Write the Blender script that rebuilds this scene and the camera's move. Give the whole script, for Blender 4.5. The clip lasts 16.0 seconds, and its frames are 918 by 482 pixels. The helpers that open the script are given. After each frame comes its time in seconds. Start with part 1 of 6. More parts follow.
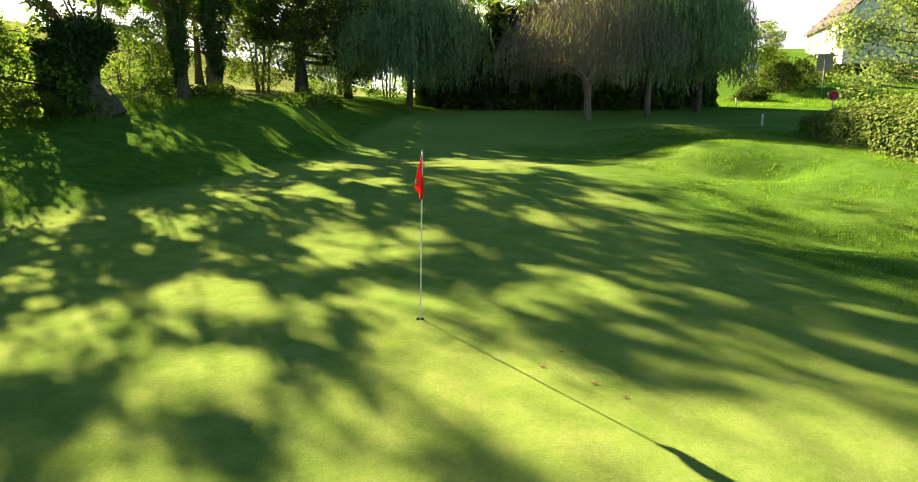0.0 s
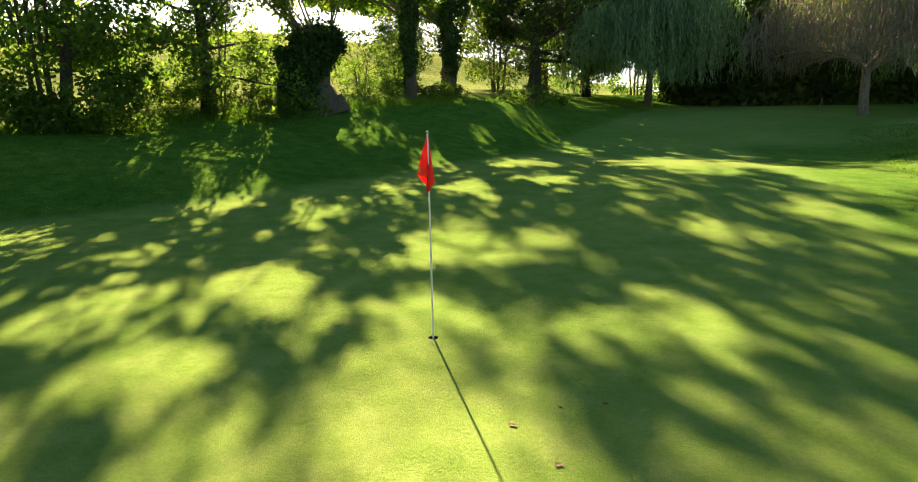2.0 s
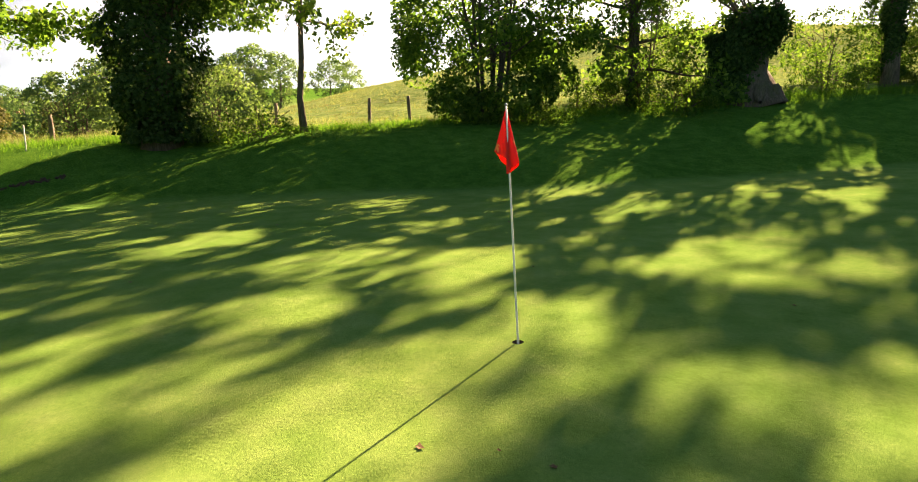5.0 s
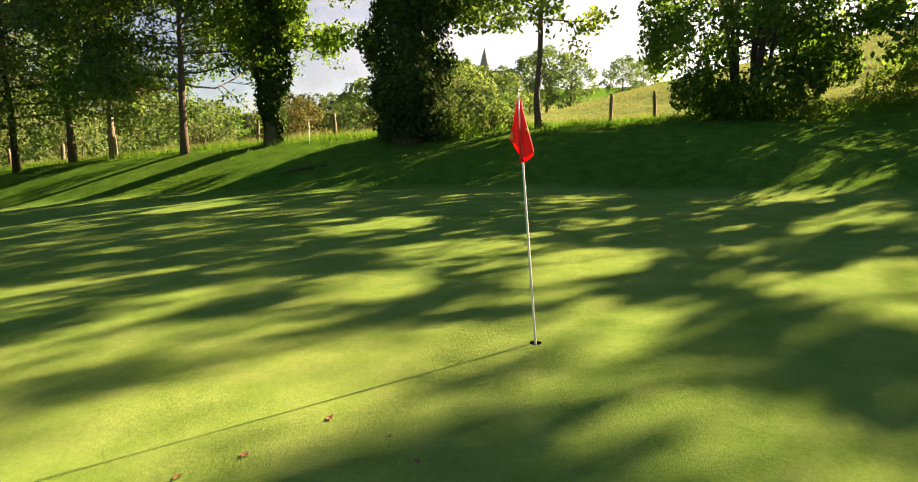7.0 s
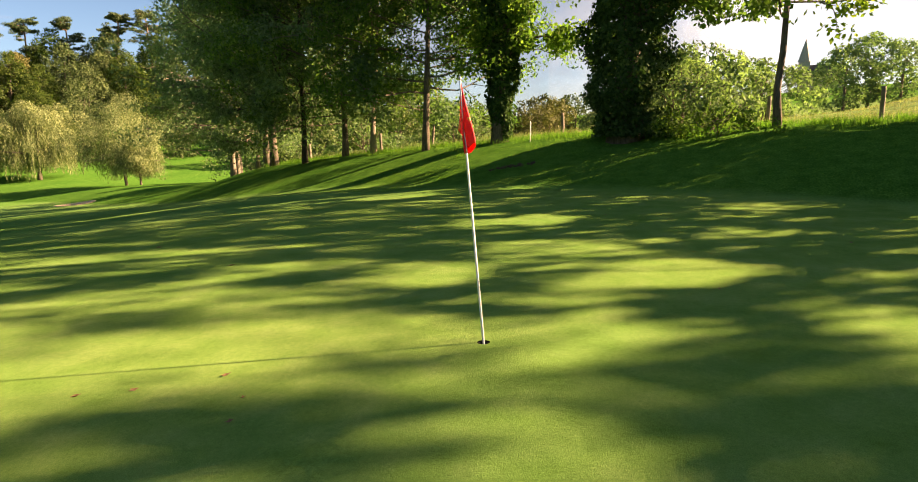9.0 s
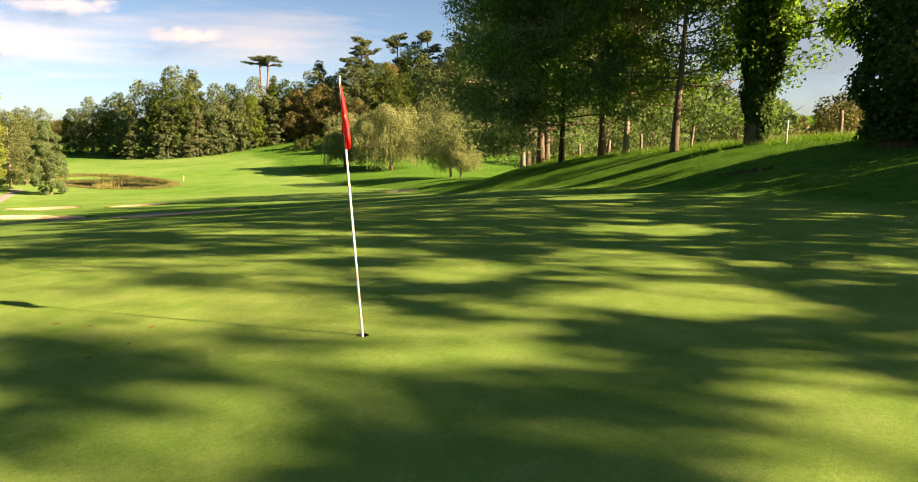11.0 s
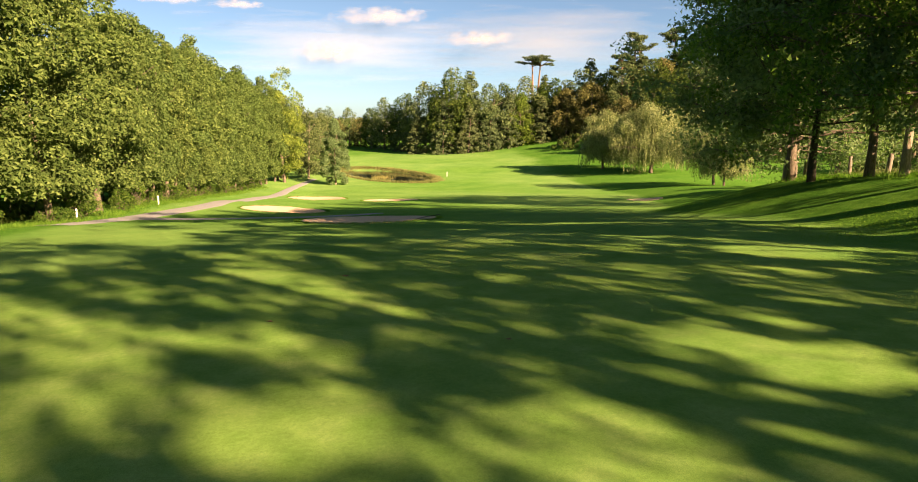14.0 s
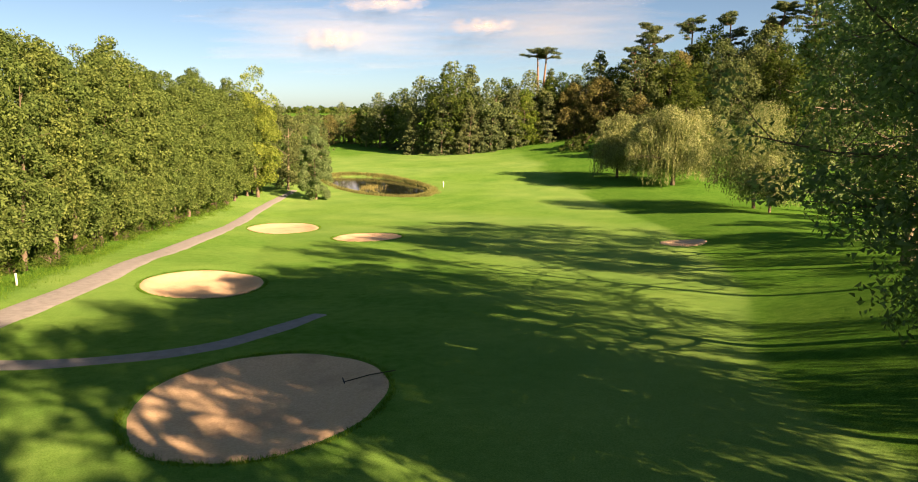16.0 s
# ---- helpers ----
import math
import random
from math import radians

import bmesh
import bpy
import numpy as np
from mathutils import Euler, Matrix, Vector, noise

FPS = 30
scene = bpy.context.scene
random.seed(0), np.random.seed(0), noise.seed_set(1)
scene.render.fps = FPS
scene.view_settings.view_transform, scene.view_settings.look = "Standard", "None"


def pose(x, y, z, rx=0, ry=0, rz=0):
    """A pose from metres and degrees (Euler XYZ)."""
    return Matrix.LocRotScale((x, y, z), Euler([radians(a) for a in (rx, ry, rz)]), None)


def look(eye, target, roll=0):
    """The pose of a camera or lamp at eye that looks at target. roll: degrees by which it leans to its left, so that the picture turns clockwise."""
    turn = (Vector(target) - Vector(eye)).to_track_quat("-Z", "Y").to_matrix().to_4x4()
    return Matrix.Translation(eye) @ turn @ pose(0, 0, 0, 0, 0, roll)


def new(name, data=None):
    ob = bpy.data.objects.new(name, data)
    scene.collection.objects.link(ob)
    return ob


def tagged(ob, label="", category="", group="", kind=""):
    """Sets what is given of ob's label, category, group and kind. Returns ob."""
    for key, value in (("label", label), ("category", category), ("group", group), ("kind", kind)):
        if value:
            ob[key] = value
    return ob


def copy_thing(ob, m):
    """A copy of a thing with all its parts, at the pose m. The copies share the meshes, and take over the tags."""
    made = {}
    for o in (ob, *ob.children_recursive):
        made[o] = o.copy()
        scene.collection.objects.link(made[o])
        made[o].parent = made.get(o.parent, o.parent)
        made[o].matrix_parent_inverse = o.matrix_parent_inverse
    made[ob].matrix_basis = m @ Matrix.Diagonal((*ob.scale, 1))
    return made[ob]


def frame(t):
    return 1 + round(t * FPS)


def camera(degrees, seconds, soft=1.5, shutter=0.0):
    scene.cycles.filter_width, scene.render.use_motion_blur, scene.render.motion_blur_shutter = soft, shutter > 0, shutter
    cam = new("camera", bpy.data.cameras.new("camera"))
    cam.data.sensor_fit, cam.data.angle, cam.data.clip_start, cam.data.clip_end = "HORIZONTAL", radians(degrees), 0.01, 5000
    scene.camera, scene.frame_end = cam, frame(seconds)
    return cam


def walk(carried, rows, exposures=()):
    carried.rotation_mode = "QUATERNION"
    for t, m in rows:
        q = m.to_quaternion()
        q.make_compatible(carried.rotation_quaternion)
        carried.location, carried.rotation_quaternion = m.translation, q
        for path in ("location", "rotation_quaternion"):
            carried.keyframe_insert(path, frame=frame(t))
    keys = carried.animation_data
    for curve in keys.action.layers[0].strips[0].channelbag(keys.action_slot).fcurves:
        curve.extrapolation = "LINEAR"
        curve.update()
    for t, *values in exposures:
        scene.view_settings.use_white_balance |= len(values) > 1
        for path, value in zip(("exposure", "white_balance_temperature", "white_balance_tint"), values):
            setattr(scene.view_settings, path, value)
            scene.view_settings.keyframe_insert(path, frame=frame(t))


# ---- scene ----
EXPOSURES = [(0, 3.06, 6400, 5), (2.5, 3.15, 6450, 7), (4.5, 3.02, 6600, 9), (7, 2.8, 6650, 11), (9.5, 2.74, 6600, 10), (12, 2.5, 6600, 9), (14.5, 2.5, 6600, 7), (16, 2.36, 6650, 8)]
cam = camera(70.1, 16.0, 1.0)
PATH = [
    (0, (0.42, -7.999, 2.504), (0.437, -6.033, 2.136), 0.1),
    (0.5, (1.046, -7.44, 2.411), (0.879, -5.481, 2.045), -0.1),
    (1, (1.644, -6.906, 2.328), (1.278, -4.973, 1.966), -0.2),
    (1.5, (2.216, -6.415, 2.266), (1.658, -4.528, 1.907), -0.3),
    (2, (2.795, -5.927, 2.215), (2.031, -4.114, 1.857), -0.3),
    (2.5, (3.291, -5.474, 2.164), (2.326, -3.759, 1.808), -0.1),
    (3, (3.736, -4.984, 2.132), (2.563, -3.404, 1.775), -0.1),
    (3.5, (4.131, -4.473, 2.093), (2.766, -3.055, 1.736), -0.2),
    (4, (4.457, -3.929, 2.039), (2.922, -2.697, 1.682), -0.2),
    (4.5, (4.737, -3.408, 2.001), (3.06, -2.378, 1.645), -0.1),
    (7, (5.403, -0.546, 1.869), (3.435, -0.586, 1.513), -0.2),
    (7.5, (5.348, 0.064, 1.837), (3.396, -0.19, 1.484), -0.3),
    (8, (5.236, 0.727, 1.815), (3.325, 0.256, 1.463), -0.3),
    (8.5, (5.017, 1.399, 1.783), (3.167, 0.722, 1.434), -0.3),
    (9, (4.715, 2.133, 1.763), (2.953, 1.253, 1.415), -0.3),
    (9.5, (4.314, 2.894, 1.752), (2.672, 1.806, 1.404), -0.2),
    (12, (0.875, 5.711, 1.725), (0.115, 3.894, 1.379), 0.1),
    (12.5, (0.154, 5.975, 1.723), (-0.441, 4.098, 1.375), 0.2),
    (13, (-0.577, 5.782, 1.732), (-1.06, 3.873, 1.381), 0.2),
    (13.5, (-1.328, 4.851, 1.8), (-1.743, 2.927, 1.447), 0.2),
    (14, (-2.425, 2.802, 2.107), (-2.822, 0.874, 1.752), 0.3),
    (14.5, (-3.594, -0.165, 2.634), (-3.985, -2.094, 2.279), 0.3),
    (15, (-4.358, -3.309, 3.331), (-4.75, -5.238, 2.974), 0.5),
    (15.5, (-5.199, -6.795, 4.046), (-5.59, -8.722, 3.683), 0.5),
    (16, (-6.098, -10.568, 4.859), (-6.485, -12.491, 4.469), 0.3),
]
walk(cam, [(t, look(eye, target, roll)) for t, eye, target, roll in PATH], EXPOSURES)

# ---- world, sun, exposure ----
SUN_EL, SUN_AZ = radians(24.8), math.atan2(-0.577, 0.817)
world = bpy.data.worlds.new("sky")
scene.world = world
world.use_nodes = True
wn = world.node_tree
wn.nodes.clear()
sky = wn.nodes.new("ShaderNodeTexSky")
sky.sky_type, sky.sun_disc = "NISHITA", False
sky.sun_elevation, sky.sun_rotation = SUN_EL, SUN_AZ % (2 * math.pi)
sky.air_density, sky.dust_density, sky.ozone_density = 0.6, 0.6, 0.5
bg = wn.nodes.new("ShaderNodeBackground")
bg.inputs["Strength"].default_value = 0.0265
wo = wn.nodes.new("ShaderNodeOutputWorld")
wn.links.new(sky.outputs[0], bg.inputs[0])
wn.links.new(bg.outputs[0], wo.inputs[0])
sun_data = bpy.data.lights.new("sun", "SUN")
sun_data.energy, sun_data.angle, sun_data.color = 5.0, radians(0.53), (1.0, 0.66, 0.42)
sun = new("sun", sun_data)
to_sun = Vector((math.sin(SUN_AZ) * math.cos(SUN_EL), math.cos(SUN_AZ) * math.cos(SUN_EL), math.sin(SUN_EL)))
sun.matrix_world = look(to_sun * 60, (0, 0, 0))

# ---- materials ----


def nodes_of(name):
    m = bpy.data.materials.new(name)
    m.use_nodes = True
    t = m.node_tree
    t.nodes.clear()
    return m, t


def link(t, a, b):
    t.links.new(a, b)


def noise_of(t, scale, detail=4.0, rough=0.55, coord=None):
    n = t.nodes.new("ShaderNodeTexNoise")
    n.inputs["Scale"].default_value, n.inputs["Detail"].default_value, n.inputs["Roughness"].default_value = scale, detail, rough
    if coord is not None:
        link(t, coord, n.inputs["Vector"])
    return n.outputs["Fac"]


def ramp_of(t, fac, stops):
    r = t.nodes.new("ShaderNodeValToRGB")
    e = r.color_ramp.elements
    while len(e) < len(stops):
        e.new(0.5)
    for el, (p, c) in zip(e, stops):
        el.position, el.color = p, (*c, 1)
    link(t, fac, r.inputs[0])
    return r.outputs[0]


def mix_of(t, fac, a, b, mode="MIX"):
    n = t.nodes.new("ShaderNodeMix")
    n.data_type, n.blend_type = "RGBA", mode
    for sock, v in ((n.inputs[0], fac), (n.inputs[6], a), (n.inputs[7], b)):
        if isinstance(v, (int, float)):
            sock.default_value = v
        elif isinstance(v, tuple):
            sock.default_value = (*v, 1)
        else:
            link(t, v, sock)
    return n.outputs[2]


def place_of(t):
    return t.nodes.new("ShaderNodeTexCoord").outputs["Object"]


def finish(t, colour, rough=0.8, metal=0.0, bump=None, strength=0.3, dist=0.02, spec=0.3):
    p = t.nodes.new("ShaderNodeBsdfPrincipled")
    if isinstance(colour, tuple):
        p.inputs["Base Color"].default_value = (*colour, 1)
    else:
        link(t, colour, p.inputs["Base Color"])
    p.inputs["Roughness"].default_value, p.inputs["Metallic"].default_value = rough, metal
    p.inputs["Specular IOR Level"].default_value = spec
    if bump is not None:
        b = t.nodes.new("ShaderNodeBump")
        b.inputs["Strength"].default_value, b.inputs["Distance"].default_value = strength, dist
        link(t, bump, b.inputs["Height"])
        link(t, b.outputs[0], p.inputs["Normal"])
    o = t.nodes.new("ShaderNodeOutputMaterial")
    link(t, p.outputs[0], o.inputs[0])
    return p


def plain(name, a, b, scale=6.0, rough=0.7, strength=0.3, dist=0.01, metal=0.0, spec=0.3):
    """A surface whose colour wanders between a and b, with a fine relief."""
    m, t = nodes_of(name)
    c = place_of(t)
    big = noise_of(t, scale, 5, 0.6, c)
    fine = noise_of(t, scale * 9, 3, 0.6, c)
    col = mix_of(t, 0.35, ramp_of(t, big, [(0.3, a), (0.7, b)]), ramp_of(t, fine, [(0.3, a), (0.7, b)]))
    finish(t, col, rough, metal, fine, strength, dist, spec)
    return m


def leaf_mat(name, dark, mid, light, through_part=0.4, gloss=0.75):
    """Leaves: each takes its own tone; a part of the light passes through."""
    m, t = nodes_of(name)
    g = t.nodes.new("ShaderNodeNewGeometry")
    oi = t.nodes.new("ShaderNodeObjectInfo")
    col = ramp_of(t, g.outputs["Random Per Island"], [(0.0, dark), (0.55, mid), (1.0, light)])
    patch = noise_of(t, 0.5, 2, 0.5, place_of(t))
    tone = ramp_of(t, patch, [(0.3, (0.78, 0.8, 0.75)), (0.7, (1.12, 1.1, 1.0))])
    col = mix_of(t, 1.0, col, tone, "MULTIPLY")
    own = ramp_of(t, oi.outputs["Random"], [(0.0, (0.74, 0.9, 0.88)), (1.0, (0.98, 1.06, 0.99))])
    col = mix_of(t, 1.0, col, own, "MULTIPLY")
    p = t.nodes.new("ShaderNodeBsdfPrincipled")
    link(t, col, p.inputs["Base Color"])
    p.inputs["Roughness"].default_value, p.inputs["Specular IOR Level"].default_value = gloss, 0.06
    tr = t.nodes.new("ShaderNodeBsdfTranslucent")
    link(t, mix_of(t, 1.0, col, (1.25, 1.5, 0.66), "MULTIPLY"), tr.inputs[0])
    mx = t.nodes.new("ShaderNodeMixShader")
    mx.inputs[0].default_value = through_part
    link(t, p.outputs[0], mx.inputs[1])
    link(t, tr.outputs[0], mx.inputs[2])
    o = t.nodes.new("ShaderNodeOutputMaterial")
    link(t, mx.outputs[0], o.inputs[0])
    return m


def turf():
    """All grass of the course: close-mown green, fairway, rough and dry meadow, told apart by the mesh's zones."""
    m, t = nodes_of("turf")
    c = place_of(t)
    zone = t.nodes.new("ShaderNodeAttribute")
    zone.attribute_name = "zone"
    sep = t.nodes.new("ShaderNodeSeparateColor")
    link(t, zone.outputs["Color"], sep.inputs[0])
    wide = noise_of(t, 0.22, 4, 0.55, c)
    mid = noise_of(t, 2.2, 5, 0.6, c)
    fine = noise_of(t, 26, 4, 0.65, c)
    blade = noise_of(t, 140, 3, 0.7, c)
    vast = noise_of(t, 0.045, 3, 0.5, c)
    fair = ramp_of(t, mid, [(0.3, (0.112, 0.196, 0.030)), (0.72, (0.184, 0.264, 0.056))])
    fair = mix_of(t, ramp_of(t, vast, [(0.36, (0, 0, 0)), (0.6, (0.7, 0.7, 0.7))]), fair, (0.232, 0.290, 0.084))
    green = ramp_of(t, mid, [(0.28, (0.140, 0.224, 0.044)), (0.52, (0.192, 0.272, 0.066)), (0.78, (0.250, 0.312, 0.096))])
    rough = ramp_of(t, fine, [(0.3, (0.054, 0.118, 0.014)), (0.7, (0.140, 0.228, 0.036))])
    rough = mix_of(t, 1.0, rough, ramp_of(t, mid, [(0.32, (0.70, 0.78, 0.72)), (0.68, (1.26, 1.16, 1.22))]), "MULTIPLY")
    meadow = ramp_of(t, mid, [(0.3, (0.12, 0.15, 0.045)), (0.5, (0.25, 0.255, 0.09)), (0.75, (0.38, 0.35, 0.17))])
    col = mix_of(t, sep.outputs["Red"], fair, green)
    col = mix_of(t, zone.outputs["Alpha"], col, (0.250, 0.272, 0.075))
    col = mix_of(t, sep.outputs["Blue"], col, rough)
    col = mix_of(t, sep.outputs["Green"], col, meadow)
    col = mix_of(t, 1.0, col, ramp_of(t, wide, [(0.3, (0.80, 0.88, 0.8)), (0.7, (1.18, 1.09, 1.1))]), "MULTIPLY")
    col = mix_of(t, 1.0, col, ramp_of(t, blade, [(0.25, (0.66, 0.7, 0.6)), (0.75, (1.32, 1.28, 1.32))]), "MULTIPLY")
    mown = mix_of(t, sep.outputs["Red"], ramp_of(t, fine, [(0.28, (0.68, 0.74, 0.62)), (0.72, (1.28, 1.2, 1.28))]), ramp_of(t, fine, [(0.28, (0.86, 0.88, 0.84)), (0.72, (1.12, 1.1, 1.12))]))
    col = mix_of(t, 1.0, col, mown, "MULTIPLY")
    col = mix_of(t, 1.0, col, mix_of(t, sep.outputs["Red"], (0.76, 1.02, 1.0), (0.87, 1.02, 0.95)), "MULTIPLY")
    hsum = t.nodes.new("ShaderNodeMath")
    hsum.operation = "ADD"
    link(t, fine, hsum.inputs[0])
    link(t, blade, hsum.inputs[1])
    finish(t, col, 0.95, 0.0, hsum.outputs[0], 0.75, 0.016, 0.0)
    return m


def bark(name, a, b, scale=5.0):
    m, t = nodes_of(name)
    mp = t.nodes.new("ShaderNodeMapping")
    mp.inputs["Scale"].default_value = (1, 1, 0.22)
    link(t, place_of(t), mp.inputs[0])
    furrow = noise_of(t, scale * 4, 6, 0.7, mp.outputs[0])
    moss = noise_of(t, scale * 0.35, 4, 0.6, mp.outputs[0])
    col = ramp_of(t, furrow, [(0.3, a), (0.7, b)])
    col = mix_of(t, ramp_of(t, moss, [(0.5, (0, 0, 0)), (0.7, (0.6, 0.6, 0.6))]), col, (0.07, 0.085, 0.03))
    finish(t, col, 0.9, 0.0, furrow, 0.8, 0.04, 0.15)
    return m


TURF = turf()
BARK = bark("bark", (0.05, 0.04, 0.03), (0.19, 0.155, 0.11))
BARK_PALE = bark("pale_bark", (0.11, 0.09, 0.065), (0.30, 0.25, 0.18))
BARK_DARK = bark("dark_bark", (0.03, 0.026, 0.02), (0.10, 0.085, 0.06))
BARK_WARM = bark("warm_bark", (0.10, 0.055, 0.03), (0.26, 0.16, 0.09))
LEAF = leaf_mat("leaf", (0.058, 0.095, 0.020), (0.112, 0.165, 0.034), (0.205, 0.250, 0.058), 0.6)
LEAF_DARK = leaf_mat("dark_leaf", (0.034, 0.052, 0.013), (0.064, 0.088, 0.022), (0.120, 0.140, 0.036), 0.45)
LEAF_YELLOW = leaf_mat("yellowing_leaf", (0.074, 0.110, 0.020), (0.140, 0.188, 0.034), (0.225, 0.245, 0.06), 0.55)
LEAF_TURNING = leaf_mat("turning_leaf", (0.13, 0.16, 0.030), (0.21, 0.235, 0.045), (0.31, 0.31, 0.075), 0.4)
LEAF_HEDGE = leaf_mat("hedgerow_leaf", (0.046, 0.068, 0.019), (0.104, 0.138, 0.038), (0.176, 0.206, 0.068), 0.3)
LEAF_WILLOW = leaf_mat("willow_leaf", (0.070, 0.110, 0.035), (0.115, 0.165, 0.052), (0.165, 0.215, 0.070), 0.4)
LEAF_CURTAIN = leaf_mat("pale_willow_leaf", (0.13, 0.19, 0.10), (0.20, 0.27, 0.14), (0.27, 0.34, 0.18), 0.2)
LEAF_GOLD = leaf_mat("golden_willow_leaf", (0.115, 0.132, 0.060), (0.215, 0.226, 0.108), (0.32, 0.315, 0.168), 0.3)
# pine, far and rusty leaves: the blue-grey haze of distance is in their colours
LEAF_PINE = leaf_mat("pine_needle", (0.050, 0.066, 0.030), (0.086, 0.104, 0.048), (0.135, 0.146, 0.072), 0.2, 0.7)
LEAF_FAR_HAZED = leaf_mat("far_hazed_leaf", (0.056, 0.074, 0.030), (0.104, 0.126, 0.052), (0.168, 0.180, 0.080), 0.25, 0.6)
LEAF_RUST = leaf_mat("rusty_leaf", (0.070, 0.066, 0.026), (0.124, 0.112, 0.044), (0.19, 0.165, 0.07), 0.25, 0.6)
IVY = leaf_mat("ivy_leaf", (0.026, 0.050, 0.014), (0.052, 0.088, 0.024), (0.095, 0.135, 0.040), 0.3, 0.7)
LEAF_CLIPPED = leaf_mat("clipped_hedge_leaf", (0.10, 0.14, 0.030), (0.19, 0.235, 0.055), (0.30, 0.33, 0.10), 0.35)
LEAF_SILVER = leaf_mat("grey_green_leaf", (0.090, 0.120, 0.058), (0.152, 0.195, 0.094), (0.225, 0.272, 0.14), 0.45)
TWIG = plain("dry_twig", (0.10, 0.085, 0.065), (0.24, 0.205, 0.16), 4, 0.9)
BLADE = leaf_mat("grass_blade", (0.068, 0.140, 0.016), (0.120, 0.208, 0.026), (0.19, 0.268, 0.05), 0.5)
STRAW = leaf_mat("dry_grass", (0.15, 0.14, 0.07), (0.25, 0.225, 0.115), (0.36, 0.32, 0.18), 0.35, 0.7)
REED = leaf_mat("reed", (0.14, 0.14, 0.05), (0.24, 0.21, 0.08), (0.34, 0.28, 0.12), 0.35, 0.7)


def sand():
    """Raked sand, with darker brown patches."""
    m, t = nodes_of("bunker_sand")
    c = place_of(t)
    fine = noise_of(t, 14, 5, 0.65, c)
    dark_patch = noise_of(t, 0.42, 4, 0.6, c)
    col = ramp_of(t, fine, [(0.3, (0.44, 0.325, 0.19)), (0.7, (0.59, 0.445, 0.285))])
    col = mix_of(t, ramp_of(t, dark_patch, [(0.52, (0, 0, 0)), (0.70, (0.55, 0.55, 0.55))]), col, (0.26, 0.185, 0.115))
    finish(t, col, 0.95, 0.0, noise_of(t, 5, 6, 0.7, c), 0.7, 0.05, 0.1)
    return m


SAND = sand()
GRAVEL = plain("path_gravel", (0.165, 0.165, 0.165), (0.27, 0.268, 0.262), 3, 0.95, 0.6, 0.02)
WOOD_OLD = plain("weathered_wood", (0.11, 0.09, 0.065), (0.25, 0.21, 0.16), 9, 0.9, 0.6, 0.02)
WHITE = plain("white_paint", (0.74, 0.73, 0.70), (0.82, 0.81, 0.78), 3, 0.5, 0.15, 0.004)
RENDERING = plain("white_render", (0.70, 0.67, 0.60), (0.80, 0.77, 0.71), 0.7, 0.85, 0.2, 0.01)
SLATE = plain("slate_roof", (0.045, 0.046, 0.052), (0.095, 0.095, 0.10), 2.5, 0.9, 0.4, 0.03, 0.0, 0.1)
BRICK = plain("brick_wall", (0.26, 0.13, 0.085), (0.38, 0.22, 0.15), 4, 0.85, 0.3, 0.02)
STONE = plain("church_stone", (0.24, 0.22, 0.19), (0.36, 0.33, 0.29), 1.5, 0.85, 0.3, 0.03)
METAL = plain("dull_metal", (0.22, 0.22, 0.21), (0.33, 0.33, 0.31), 5, 0.55, 0.1, 0.003, 0.6)
STOP_RED = plain("sign_red", (0.50, 0.025, 0.03), (0.58, 0.04, 0.04), 4, 0.45, 0.05, 0.002)
DARK_GLASS = plain("window_glass", (0.10, 0.11, 0.12), (0.16, 0.17, 0.18), 1, 0.08, 0.02, 0.001, 0.0, 0.6)
BLACK = plain("cup_plastic", (0.012, 0.012, 0.012), (0.03, 0.03, 0.03), 20, 0.7)
SOIL = plain("bare_soil", (0.035, 0.024, 0.014), (0.12, 0.085, 0.05), 14, 0.95, 0.8, 0.02)
BROWN_LEAF = plain("fallen_leaf", (0.10, 0.055, 0.02), (0.24, 0.14, 0.06), 30, 0.8)


def cloth():
    m, t = nodes_of("flag_cloth")
    weave = noise_of(t, 160, 2, 0.5, place_of(t))
    col = ramp_of(t, weave, [(0.3, (0.66, 0.018, 0.020)), (0.7, (0.78, 0.030, 0.028))])
    p = t.nodes.new("ShaderNodeBsdfPrincipled")
    link(t, col, p.inputs["Base Color"])
    p.inputs["Roughness"].default_value = 0.6
    tr = t.nodes.new("ShaderNodeBsdfTranslucent")
    tr.inputs[0].default_value = (0.85, 0.03, 0.02, 1)
    mx = t.nodes.new("ShaderNodeMixShader")
    mx.inputs[0].default_value = 0.45
    link(t, p.outputs[0], mx.inputs[1])
    link(t, tr.outputs[0], mx.inputs[2])
    o = t.nodes.new("ShaderNodeOutputMaterial")
    link(t, mx.outputs[0], o.inputs[0])
    return m


def water():
    m, t = nodes_of("pond_water")
    finish(t, (0.012, 0.014, 0.010), 0.06, 0.0, noise_of(t, 1.2, 3, 0.5, place_of(t)), 0.05, 0.02, 0.5)
    return m


